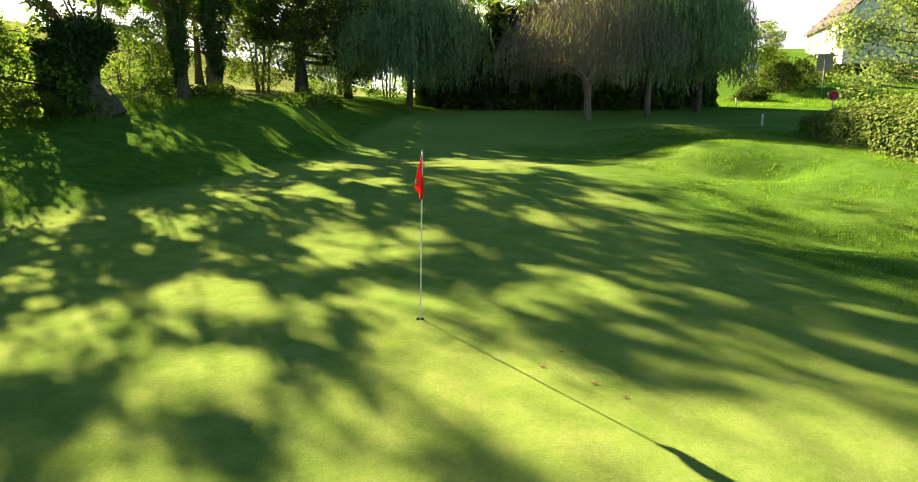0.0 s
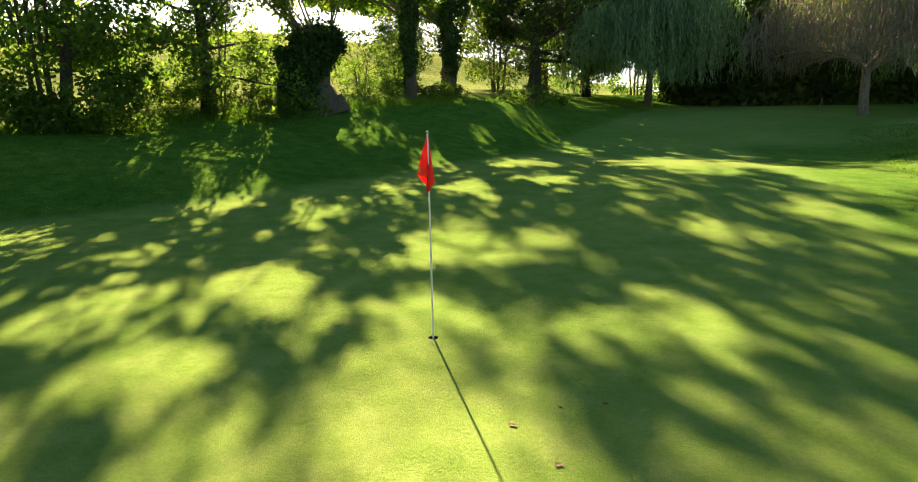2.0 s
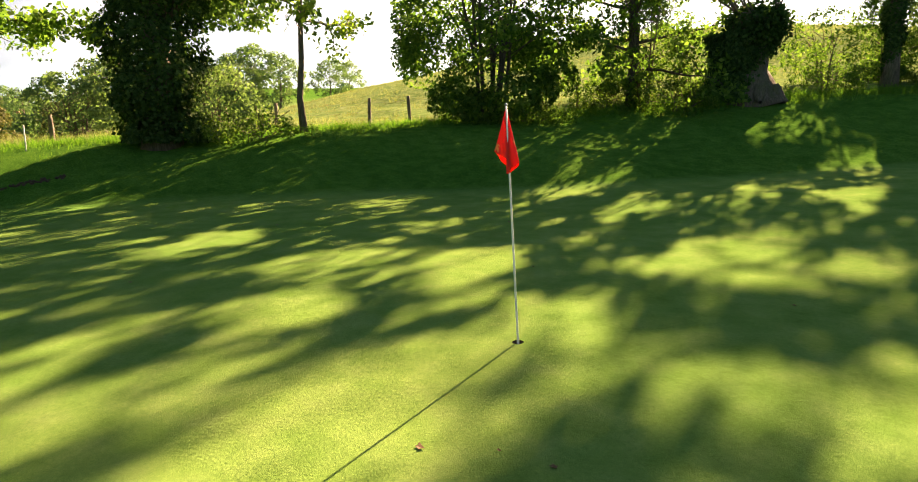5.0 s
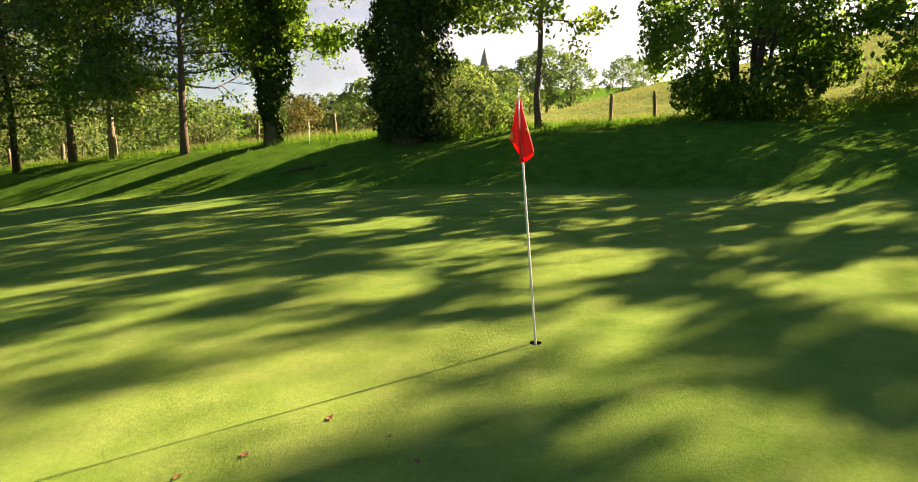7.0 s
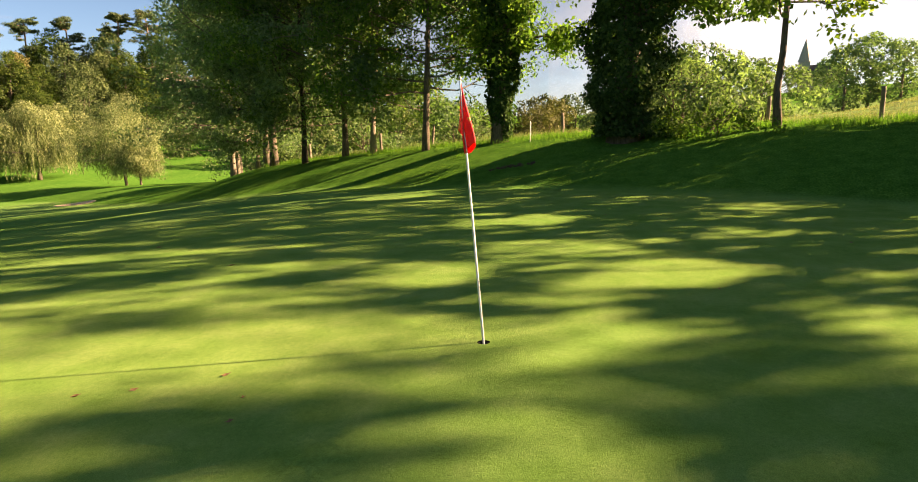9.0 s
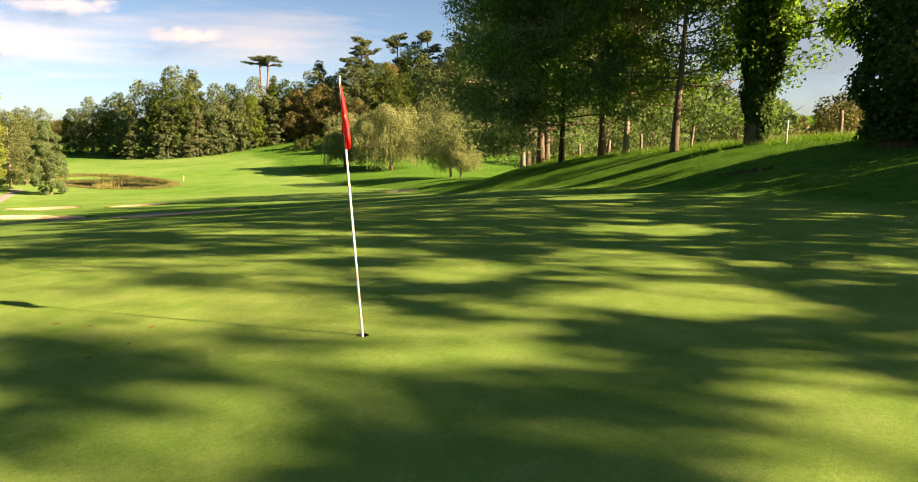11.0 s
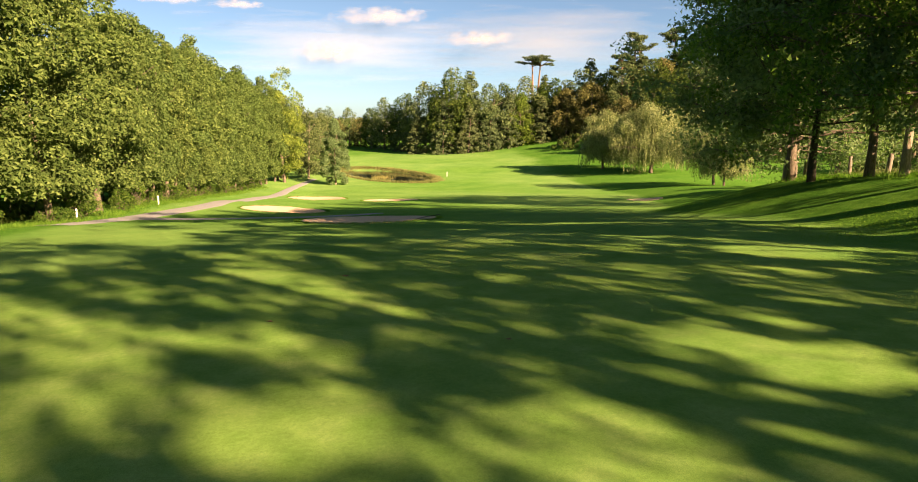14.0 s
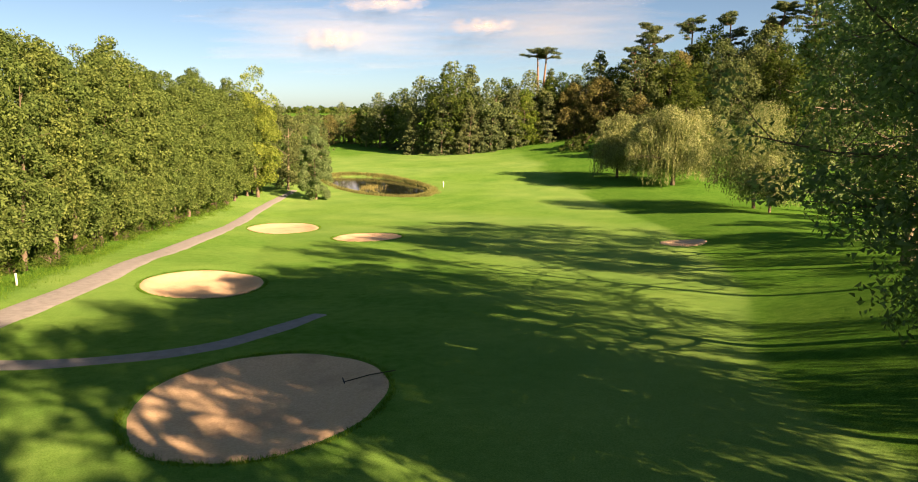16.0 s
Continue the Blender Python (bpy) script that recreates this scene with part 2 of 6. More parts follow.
def cloud_mat(cover, tone, backlit=False, detail=8, grain=(2.6, 0.75), tint=(1.0, 0.985, 1.03), edge=(0.30, 0.80)):
    """Thin cloud: lit by sun and sky, torn at its edges."""
    m, t = nodes_of("cloud")
    c = t.nodes.new("ShaderNodeTexCoord").outputs["UV"]
    mp = t.nodes.new("ShaderNodeMapping")
    mp.inputs["Scale"].default_value = (*grain, 1.0)
    link(t, c, mp.inputs[0])
    n = noise_of(t, 3.0, detail, 0.62, mp.outputs[0])
    g = t.nodes.new("ShaderNodeTexGradient")
    g.gradient_type = "SPHERICAL"
    m2 = t.nodes.new("ShaderNodeMapping")
    m2.inputs["Location"].default_value, m2.inputs["Scale"].default_value = (-1, -1, 0), (2, 2, 1)
    link(t, c, m2.inputs[0])
    link(t, m2.outputs[0], g.inputs[0])
    half = t.nodes.new("ShaderNodeMath")
    half.operation = "MULTIPLY_ADD"
    half.inputs[1].default_value, half.inputs[2].default_value = 0.62, -0.42
    link(t, g.outputs["Fac"], half.inputs[0])
    mul = t.nodes.new("ShaderNodeMath")
    mul.operation = "ADD"
    link(t, half.outputs[0], mul.inputs[0])
    link(t, n, mul.inputs[1])
    a = ramp_of(t, mul.outputs[0], [(edge[0], (0, 0, 0)), (edge[1], (cover, cover, cover))])
    d = t.nodes.new("ShaderNodeBsdfTranslucent" if backlit else "ShaderNodeBsdfDiffuse")
    d.inputs[0].default_value = (*(tone * q for q in tint), 1)
    tp = t.nodes.new("ShaderNodeBsdfTransparent")
    mx = t.nodes.new("ShaderNodeMixShader")
    link(t, a, mx.inputs[0])
    link(t, tp.outputs[0], mx.inputs[1])
    link(t, d.outputs[0], mx.inputs[2])
    o = t.nodes.new("ShaderNodeOutputMaterial")
    link(t, mx.outputs[0], o.inputs[0])
    return m


PRINT = plain("flag_print", (0.80, 0.16, 0.04), (0.88, 0.30, 0.07), 20, 0.6)
# translucent sheet for the white glare of the sky near the sun
GLOW_SHEET = cloud_mat(0.5, 0.36, True, 4, (1.2, 1.0), (0.82, 0.98, 1.22), (0.02, 0.40))
CLOTH, WATER, CLOUD = cloth(), water(), cloud_mat(0.85, 0.26)
SOFT_CLOUD = cloud_mat(0.5, 0.24, False, 6, (0.9, 2.4), (0.95, 1.0, 1.12), (0.12, 0.8))

# ---- mesh helpers ----


def part(name, data, material, parent=None, label="", smooth=False):
    """Links a bmesh or mesh as one object, under a thing or a part."""
    if isinstance(data, bmesh.types.BMesh):
        me = bpy.data.meshes.new(name)
        data.to_mesh(me)
        data.free()
    else:
        me = data
    if material is not None and not me.materials:
        me.materials.append(material)
    if smooth:
        me.polygons.foreach_set("use_smooth", [True] * len(me.polygons))
    ob = new(name, me)
    if parent is not None:
        ob.parent = parent
    return tagged(ob, label)


def thing(name, m, label, category, group="", kind=""):
    ob = new(name)
    ob.empty_display_size = 0.3
    ob.matrix_world = m
    return tagged(ob, label, category, group, kind)


def mesh_of(name, verts, faces):
    me = bpy.data.meshes.new(name)
    me.from_pydata([tuple(v) for v in verts], [], faces)
    me.update()
    return me


def quad_mesh(name, *parts):
    """A mesh of loose faces from arrays (faces, corners, 3)."""
    parts = [v for v in parts if len(v)]
    sides = np.concatenate([np.full(len(v), v.shape[1]) for v in parts])
    co = np.concatenate([v.reshape(-1, 3) for v in parts])
    me = bpy.data.meshes.new(name)
    me.vertices.add(len(co))
    me.vertices.foreach_set("co", np.ascontiguousarray(co, dtype=np.float32).ravel())
    me.loops.add(len(co))
    me.loops.foreach_set("vertex_index", np.arange(len(co), dtype=np.int32))
    me.polygons.add(len(sides))
    me.polygons.foreach_set("loop_start", (np.cumsum(sides) - sides).astype(np.int32))
    me.update(calc_edges=True)
    return me


def unit(v):
    return v / np.maximum(np.linalg.norm(v, axis=-1, keepdims=True), 1e-9)


def leaves(rng, at, size, wide=0.55, normal=None, droop=0.25, vary=0.35, corners=4):
    """Rhombic leaves at the given points, as an array (n, 4, 3)."""
    n = len(at)
    nrm = rng.normal(size=(n, 3))
    nrm[:, 2] += 0.5
    if normal is not None:
        nrm = 0.75 * unit(nrm) + normal
    nrm = unit(nrm)
    a = rng.normal(size=(n, 3))
    a[:, 2] -= droop * 2
    a = unit(a - (a * nrm).sum(1, keepdims=True) * nrm)
    b = np.cross(nrm, a)
    s = size * (1 + vary * rng.uniform(-1, 1, size=(n, 1)))
    a, b = a * s * 0.5, b * s * 0.5 * wide
    if corners == 3:
        return np.stack([at - a + 0.6 * b, at + 0.2 * a - b * 1.1, at + a + 0.35 * b], 1)
    return np.stack([at - a, at + b - 0.15 * a, at + a, at - b - 0.15 * a], 1)


class Tubes:
    """Collects tapered tubes into one mesh."""

    def __init__(self):
        self.v, self.f = [], []

    def add(self, pts, radii, sides=6, cap=True, lumps=0.0, rng=None):
        pts = np.asarray(pts, float)
        radii = np.asarray(radii, float)
        d = unit(np.gradient(pts, axis=0))
        ref = np.where(np.abs(d[:, :1]) > 0.9, [[0.0, 1.0, 0.0]], [[1.0, 0.0, 0.0]])
        u = unit(np.cross(d, ref))
        w = np.cross(d, u)
        ang = np.linspace(0, 2 * np.pi, sides, endpoint=False)
        r = radii[:, None] * np.ones(sides)
        if lumps:
            r = r * (1 + lumps * rng.uniform(-1, 1, size=r.shape))
        ring = pts[:, None] + r[..., None] * (np.cos(ang)[None, :, None] * u[:, None] + np.sin(ang)[None, :, None] * w[:, None])
        o = len(self.v)
        self.v.extend(ring.reshape(-1, 3).tolist())
        for i in range(len(pts) - 1):
            for k in range(sides):
                k2 = (k + 1) % sides
                self.f.append((o + i * sides + k, o + i * sides + k2, o + (i + 1) * sides + k2, o + (i + 1) * sides + k))
        if cap:
            e = o + (len(pts) - 1) * sides
            self.f.append(tuple(e + k for k in range(sides)))
            self.f.append(tuple(o + k for k in reversed(range(sides))))
        return self

    def mesh(self, name):
        me = mesh_of(name, self.v, self.f)
        me.polygons.foreach_set("use_smooth", [True] * len(me.polygons))
        return me


def box(bm, x0, x1, y0, y1, z0, z1, bevel=0.0):
    geo = bmesh.ops.create_cube(bm, size=1)
    for v in geo["verts"]:
        v.co = Vector(((x0 + x1) / 2 + v.co.x * (x1 - x0), (y0 + y1) / 2 + v.co.y * (y1 - y0), (z0 + z1) / 2 + v.co.z * (z1 - z0)))
    if bevel:
        edges = {e for v in geo["verts"] for e in v.link_edges}
        bmesh.ops.bevel(bm, geom=list(edges), offset=bevel, segments=2, affect="EDGES")
    return bm


# ---- the lie of the land ----


def curve_through(v, knots):
    """A smooth curve through knots (place, height)."""
    xs, ys = np.array(knots, float).T
    v = np.asarray(v, float)
    m = np.gradient(ys, xs)
    i = np.clip(np.searchsorted(xs, v) - 1, 0, len(xs) - 2)
    h = xs[i + 1] - xs[i]
    u = np.clip((v - xs[i]) / h, 0, 1)
    return (2 * u**3 - 3 * u**2 + 1) * ys[i] + (u**3 - 2 * u**2 + u) * h * m[i] + (3 * u**2 - 2 * u**3) * ys[i + 1] + (u**3 - u**2) * h * m[i + 1]


def ease(u):
    u = np.clip(u, 0, 1)
    return u * u * (3 - 2 * u)


def brink(u):
    """A bank's section from foot (0) to crest (1): a clear crease below, an even slope, a rounded shoulder."""
    a, b = 0.11, 0.24
    low = np.clip(u + a, 0, 2 * a) ** 2 / (4 * a)
    even = np.clip(u - a, 0, 1 - a - b)
    top = np.clip(u - (1 - b), 0, 2 * b)
    return (low + even + top - top**2 / (4 * b)) / 1.0


# fall of the course from north to south (with the higher lawn in the north-east), crest and foot of the bank on the west side, height of the bank
FALL_SOUTH = [(-3000, 6), (-1600, 2), (-900, -2), (-500, -5), (-300, -6), (-200, -7.6), (-150, -8.2), (-115, -8.5), (-82, -7.4), (-68, -6.2), (-47, -4.5), (-36, -3.25), (-25, -2.0), (-18, -1.3), (-12, -0.62), (-6, -0.2), (0, 0)]
FALL_NORTH = [(31, 2.5), (34, 2.75), (45, 3.4), (80, 5.0), (150, 8), (600, 12), (3000, 20)]
FALL = FALL_SOUTH + [(5, 0.18), (10, 0.72), (13, 0.93), (19, 1.0), (23, 1.3), (27, 1.9)] + FALL_NORTH
FALL_EAST = FALL_SOUTH + [(5, 0.16), (10, 0.6), (18, 1.5), (24, 2.0)] + FALL_NORTH
CREST = [(-400, -75), (-120, -55), (-60, -42), (-37, -34), (-23, -22.6), (-15, -20.4), (-8, -18.7), (2, -17.6), (13, -15.8), (18.6, -13.0), (22.5, -10.4), (30, -9.9), (45, -7), (80, 0), (400, 20)]
FOOT = [(-400, -67), (-120, -47), (-60, -35), (-37, -25.0), (-23, -16.6), (-14.5, -15.8), (-6, -13.4), (2.3, -11), (8, -8), (13.6, -6.2), (17, -4.8), (24, -4.2), (30, -3), (45, 1), (80, 6), (400, 26)]
BANK = [(-400, 0), (-100, 0.5), (-60, 0.8), (-40, 1.0), (-23, 1.4), (-15, 1.22), (-8, 1.3), (3, 1.55), (14, 1.52), (22, 1.75), (26, 1.4), (30, 1.0), (40, 0.8), (80, 0.3), (400, 0)]
# bunkers: middle, half axes, turn in degrees, depth
BUNKERS = [
    (-4.35, -26.75, 4.1, 3.15, 85, 0.28),
    (0.5, -46.2, 4.1, 3.1, 92, 0.28),
    (-1.5, -79.6, 5.8, 3.6, 88, 0.25),
    (-9.4, -68.4, 3.5, 3.1, 80, 0.25),
    (-33.4, -56.6, 1.9, 1.7, 20, 0.15),
]
POND = (-14.5, -130.5, 6.8, 17.0, 16.0)


def oval(x, y, spec):
    cx, cy, a, b, turn = spec[:5]
    c, s = math.cos(radians(turn)), math.sin(radians(turn))
    u, v = (x - cx) * c + (y - cy) * s, -(x - cx) * s + (y - cy) * c
    ang = np.arctan2(v / b, u / a)
    return np.hypot(u / a, v / b) / (1 + 0.022 * np.sin(3 * ang + cx) + 0.012 * np.sin(5 * ang + cy) + 0.005 * np.sin(9 * ang))


def land(x, y, bowls=True):
    x, y = np.asarray(x, float), np.asarray(y, float)
    c = curve_through(y, CREST)
    f = curve_through(y, FOOT)
    east = ease((x - 5) / 6)
    z = curve_through(y, FALL) * (1 - east) + curve_through(y, FALL_EAST) * east
    z = z + curve_through(y, BANK) * brink((f - x) / (f - c))
    z = z + 0.5 * ease((c - 0.5 - x) / 4) * ease((y - 6) / 9) * ease((60 - y) / 20)
    z = z + 0.09 * np.clip(x + 1, 0, 11) * ease((-28 - y) / 20) * ease((y + 170) / 50)
    z = z - 0.012 * np.clip(x, -12, 8) * ease((30 - np.abs(y)) / 15)
    z = z - 0.028 * np.clip(3 - x, 0, 10) * np.exp(-(((y - 12) / 4.2) ** 2))
    # meadow hill in the north-west, valley and far slope in the west, rise to the house in the north-east
    out = ease((c - 3 - x) / 25)
    z = z + out * 10.0 * np.exp(-(((x + 72) / 52) ** 2 + ((y - 72) / 50) ** 2))
    z = z - out * 3.2 * np.exp(-(((x + 95) / 55) ** 2 + ((y + 45) / 60) ** 2))
    z = z + 15.0 * ease((-150 - x) / 220) * ease((y + 420) / 150) * ease((300 - y) / 150)
    z = z + 7.0 * ease((0.49 * x + 0.87 * y - 60) / 42) * ease((x - 6) / 22) * ease((260 - y) / 100)
    z = z + 20.0 * np.exp(-(((x + 140) / 58) ** 2 + ((y + 175) / 80) ** 2))
    # low mounds round the green
    z = z + 0.4 * np.exp(-(((x - 14) / 3.2) ** 2 + ((y - 12) / 6) ** 2)) + 0.36 * np.exp(-(((x - 10.5) / 2.3) ** 2 + ((y - 16.5) / 2.2) ** 2))
    z = z - 0.42 * np.exp(-(((x - 10.3) / 1.7) ** 2 + ((y - 12.9) / 1.2) ** 2)) - 0.22 * np.exp(-(((x - 8.6) / 1.4) ** 2 + ((y - 5.2) / 0.9) ** 2)) + 0.22 * np.exp(-(((x + 19.5) / 2.5) ** 2 + ((y + 17.5) / 3.5) ** 2))
    z = z + 0.3 * np.exp(-(((x + 8) / 3) ** 2 + ((y - 27) / 3) ** 2))
    z = z + 0.25 * ease((10.5 - x) / 6) * np.exp(-(((x - 3) / 9) ** 2 + ((y + 52) / 5) ** 2))
    if bowls:
        for b in BUNKERS:
            z = z - b[5] * ease((1.08 - oval(x, y, b)) / 0.55)
        z = z - 0.9 * ease((1.12 - oval(x, y, POND)) / 0.25)
    return z


def ground_z(x, y):
    return float(land(x, y))


def on_ground(x, y, turn=0.0, sink=0.0):
    return pose(x, y, ground_z(x, y) - sink, 0, 0, turn)


def steps(spans):
    out = [spans[0][0]]
    for lo, hi, step in spans:
        n = max(1, round((hi - lo) / step))
        out += [lo + (hi - lo) * (k + 1) / n for k in range(n)]
    return np.array(out)


def green_mask(x, y):
    ang = np.arctan2(y - 1.5, x + 3.5)
    r = np.hypot((x + 3.5) / 9.7, (y - 1.5) / 13.0) / (1 + 0.03 * np.sin(3 * ang - 1.0))
    second = np.hypot((x - 3) / 11, (y - 25.5) / 3.6)
    return np.maximum(ease((1.02 - r) / 0.045) * ease((x - curve_through(y, FOOT) - 0.1) / 0.5), 0.35 * ease((1.05 - second) / 0.1))


def build_ground():
    xs = steps([(-3000, -400, 260), (-400, -120, 20), (-120, -45, 3.0), (-45, -24, 0.75), (-24, -0.5, 0.5), (-0.5, 0.5, 0.25), (0.5, 24, 0.5), (24, 60, 2.0), (60, 140, 8), (140, 400, 40), (400, 3000, 260)])
    ys = steps([(-3000, -400, 200), (-400, -200, 20), (-200, -100, 1.5), (-100, -50, 0.75), (-50, -0.5, 0.5), (-0.5, 0.5, 0.25), (0.5, 40, 0.5), (40, 120, 2.5), (120, 400, 20), (400, 3000, 260)])
    gx, gy = np.meshgrid(xs, ys)
    gz = land(gx, gy)
    far = np.hypot(gx, gy)
    rng = np.random.default_rng(3)
    c = curve_through(gy, CREST)
    field = ease((c - 2.2 - gx) / 2.0)
    bumps = np.array([[noise.noise(Vector((x * 0.16, y * 0.16, 0.0))) + 0.6 * noise.noise(Vector((x * 0.5, y * 0.5, 4.0))) for x in xs] for y in ys])
    gz = gz + bumps * (0.03 * (far > 13) + 0.10 * field * (far < 160)) * ease((far - 12) / 8)
    rough = ease((gx - 6.5) / 2) * ease((19 - gx) / 3) * ease((gy + 2) / 4) * ease((24 - gy) / 3)
    clods = np.array([[noise.noise(Vector((x * 0.8, y * 0.8, 9.0))) if 5 < x < 20 and -3 < y < 25 else 0.0 for x in xs] for y in ys])
    gz = gz + 0.09 * rough * clods
    nx, ny = len(xs), len(ys)
    verts = np.stack([gx, gy, gz], -1).reshape(-1, 3).tolist()
    faces, hole = [], []
    x0, y0 = int(np.argmin(np.abs(xs + 0.5))), int(np.argmin(np.abs(ys + 0.5)))
    for j in range(ny - 1):
        for i in range(nx - 1):
            if x0 <= i < x0 + 4 and y0 <= j < y0 + 4:
                continue
            faces.append((j * nx + i, j * nx + i + 1, (j + 1) * nx + i + 1, (j + 1) * nx + i))
    # the cup is a real hole: rings from the gap's square edge to its round rim
    edge = [(i, 0) for i in range(4)] + [(4, i) for i in range(4)] + [(4 - i, 4) for i in range(4)] + [(0, 4 - i) for i in range(4)]
    outer = [(y0 + b) * nx + x0 + a for a, b in edge]
    rings = [outer]
    for k, rad in enumerate((0.2, 0.08, 0.054)):
        ring = []
        for a, b in edge:
            ang = math.atan2(b - 2, a - 2)
            x, y = rad * math.cos(ang), rad * math.sin(ang)
            verts.append([x, y, ground_z(x, y)])
            ring.append(len(verts) - 1)
        rings.append(ring)
    for a, b in zip(rings, rings[1:]):
        for k in range(16):
            faces.append((a[k], a[(k + 1) % 16], b[(k + 1) % 16], b[k]))
    me = mesh_of("ground", verts, faces)
    me.polygons.foreach_set("use_smooth", [True] * len(me.polygons))
    v = np.array(verts)
    x, y = v[:, 0], v[:, 1]
    c = curve_through(y, CREST)
    zone = np.zeros((len(v), 4), np.float32)
    zone[:, 0] = green_mask(x, y)
    zone[:, 1] = 0.92 * ease((c - 1.8 - x) / 1.6) * ease((y + 22) / 16) * ease((260 - np.abs(x)) / 60)
    hedge_side = ease((x - 7.6) / 1.2) * ease((-16 - y) / 6)
    east_rough = 0.8 * ease((x - 6.2 + 0.18 * np.maximum(y - 1, 0)) / 1.0) * ease((y + 9) / 5) * ease((24 - y) / 3) * ease((21 - x) / 3)
    zone[:, 2] = np.clip(ease((curve_through(y, FOOT) + 0.3 - x) / 0.7) + east_rough + hedge_side + ease((np.hypot(x, y) - 170) / 60) + ease((y - 36) / 6), 0, 1)
    worn = 0.75 * ease(1.25 - np.abs(y - 15.6 + 0.05 * (x - 1)) / 2.0) * ease((x + 6) / 4) * ease((10 - x) / 3)
    zone[:, 3] = np.maximum(worn, ease(1.4 - np.hypot((x - 7.2) / 0.9, (y - 12.8) / 0.5)))
    att = me.color_attributes.new("zone", "FLOAT_COLOR", "POINT")
    att.data.foreach_set("color", zone.ravel())
    ob = part("ground", me, TURF)
    return tagged(ob, "mown golf course grass, putting green and sloping meadow", "ground", kind="structure")


def disc_on_ground(name, spec, lift, material, rings=10, seg=72, grow=1.0, level=None):
    """An oval sheet that lies on the land, or level at a given height."""
    cx, cy, a, b, turn = spec[:5]
    c, s = math.cos(radians(turn)), math.sin(radians(turn))
    verts, faces = [], []
    for r in range(rings + 1):
        for k in range(seg):
            ang = 2 * math.pi * k / seg
            rr = grow * r / rings * (1 + 0.022 * math.sin(3 * ang + cx) + 0.012 * math.sin(5 * ang + cy) + 0.005 * math.sin(9 * ang))
            u, v = a * rr * math.cos(ang), b * rr * math.sin(ang)
            x, y = cx + u * c - v * s, cy + u * s + v * c
            z = level if level is not None else ground_z(x, y) + lift * (1 if r < rings else -0.5) + 0.02 * noise.noise(Vector((x * 1.7, y * 1.7, 1)))
            verts.append((x, y, z))
    for r in range(rings):
        for k in range(seg):
            k2 = (k + 1) % seg
            faces.append((r * seg + k, r * seg + k2, (r + 1) * seg + k2, (r + 1) * seg + k))
    return part(name, mesh_of(name, verts, faces), material, smooth=True)


def strip_on_ground(name, centre, widths, lift, material):
    """A path along a line of points, following the land."""
    pts = np.array(centre, float)
    seg = np.r_[0, np.cumsum(np.linalg.norm(np.diff(pts, axis=0), axis=1))]
    n = int(seg[-1] / 0.6) + 2
    s = np.linspace(0, seg[-1], n)
    px = curve_through(s, list(zip(seg, pts[:, 0])))
    py = curve_through(s, list(zip(seg, pts[:, 1])))
    w = np.interp(s, seg, widths)
    d = unit(np.stack([np.gradient(px), np.gradient(py)], -1))
    verts, faces = [], []
    cols = 6
    for i in range(n):
        wob = 0.12 * noise.noise(Vector((s[i] * 0.4, 0, 0)))
        for k in range(cols + 1):
            o = (k / cols - 0.5) * (w[i] + wob)
            x, y = px[i] - d[i][1] * o, py[i] + d[i][0] * o
            verts.append((x, y, ground_z(x, y) + (lift if 0 < k < cols else -0.03)))
    for i in range(n - 1):
        for k in range(cols):
            a = i * (cols + 1) + k
            faces.append((a, a + 1, a + cols + 2, a + cols + 1))
    return part(name, mesh_of(name, verts, faces), material, smooth=True)


ground = build_ground()

for spec in BUNKERS:
    tagged(disc_on_ground("sand_bunker", spec, 0.07, SAND, rings=16), "pale raked sand in a shallow grass-edged bunker", "bunker", "bunkers beside the fairway", "structure")
cart_path = strip_on_ground("path", [(9.0, -27.5), (7.2, -34.0), (6.0, -42.2), (5.4, -53.0), (4.2, -70.5), (2.4, -101.5), (0.6, -116.0), (-0.5, -124.0)], [2.2, 2.1, 1.9, 1.75, 1.7, 1.6, 1.4, 1.2], 0.035, GRAVEL)
tagged(cart_path, "worn brown gravel path beside the tall hedgerow", "path", kind="structure")
side_path = strip_on_ground("path", [(7.3, -33.2), (4.6, -31.6), (1.0, -31.2), (-2.0, -32.2), (-4.2, -34.7), (-5.6, -36.8)], [1.7, 1.4, 1.2, 1.2, 1.1, 0.8], 0.04, GRAVEL)
tagged(side_path, "short branch of the gravel path behind the bunker", "path", kind="structure")
pond = disc_on_ground("water", POND, 0, WATER, rings=8, grow=1.06, level=ground_z(-14, -108) - 0.30)
tagged(pond, "dark still pond water reflecting sky and trees", "water", kind="structure")

# ---- plants ----


def bend(rng, start, heading, length, n=6, rise=0.0, wander=0.12):
    """A bowed line from start; rise pulls it up (or down) on the way."""
    pts = [np.array(start, float)]
    d = unit(np.array(heading, float))
    for _ in range(n):
        d = unit(d + np.array([0, 0, rise / n]) + rng.normal(size=3) * wander)
        pts.append(pts[-1] + d * length / n)
    return np.array(pts)


def clumps_to_leaves(rng, centres, radii, count, size, wide=0.55, flat=0.75, droop=0.25, corners=4):
    centres, radii = np.asarray(centres), np.asarray(radii)
    w = radii**1.5
    k = rng.choice(len(centres), size=count, p=w / w.sum())
    off = unit(rng.normal(size=(count, 3))) * (rng.uniform(size=(count, 1)) ** 0.5)
    off[:, 2] *= flat
    return leaves(rng, centres[k] + off * radii[k][:, None], size, wide, unit(off) * 0.5, droop, corners=corners)


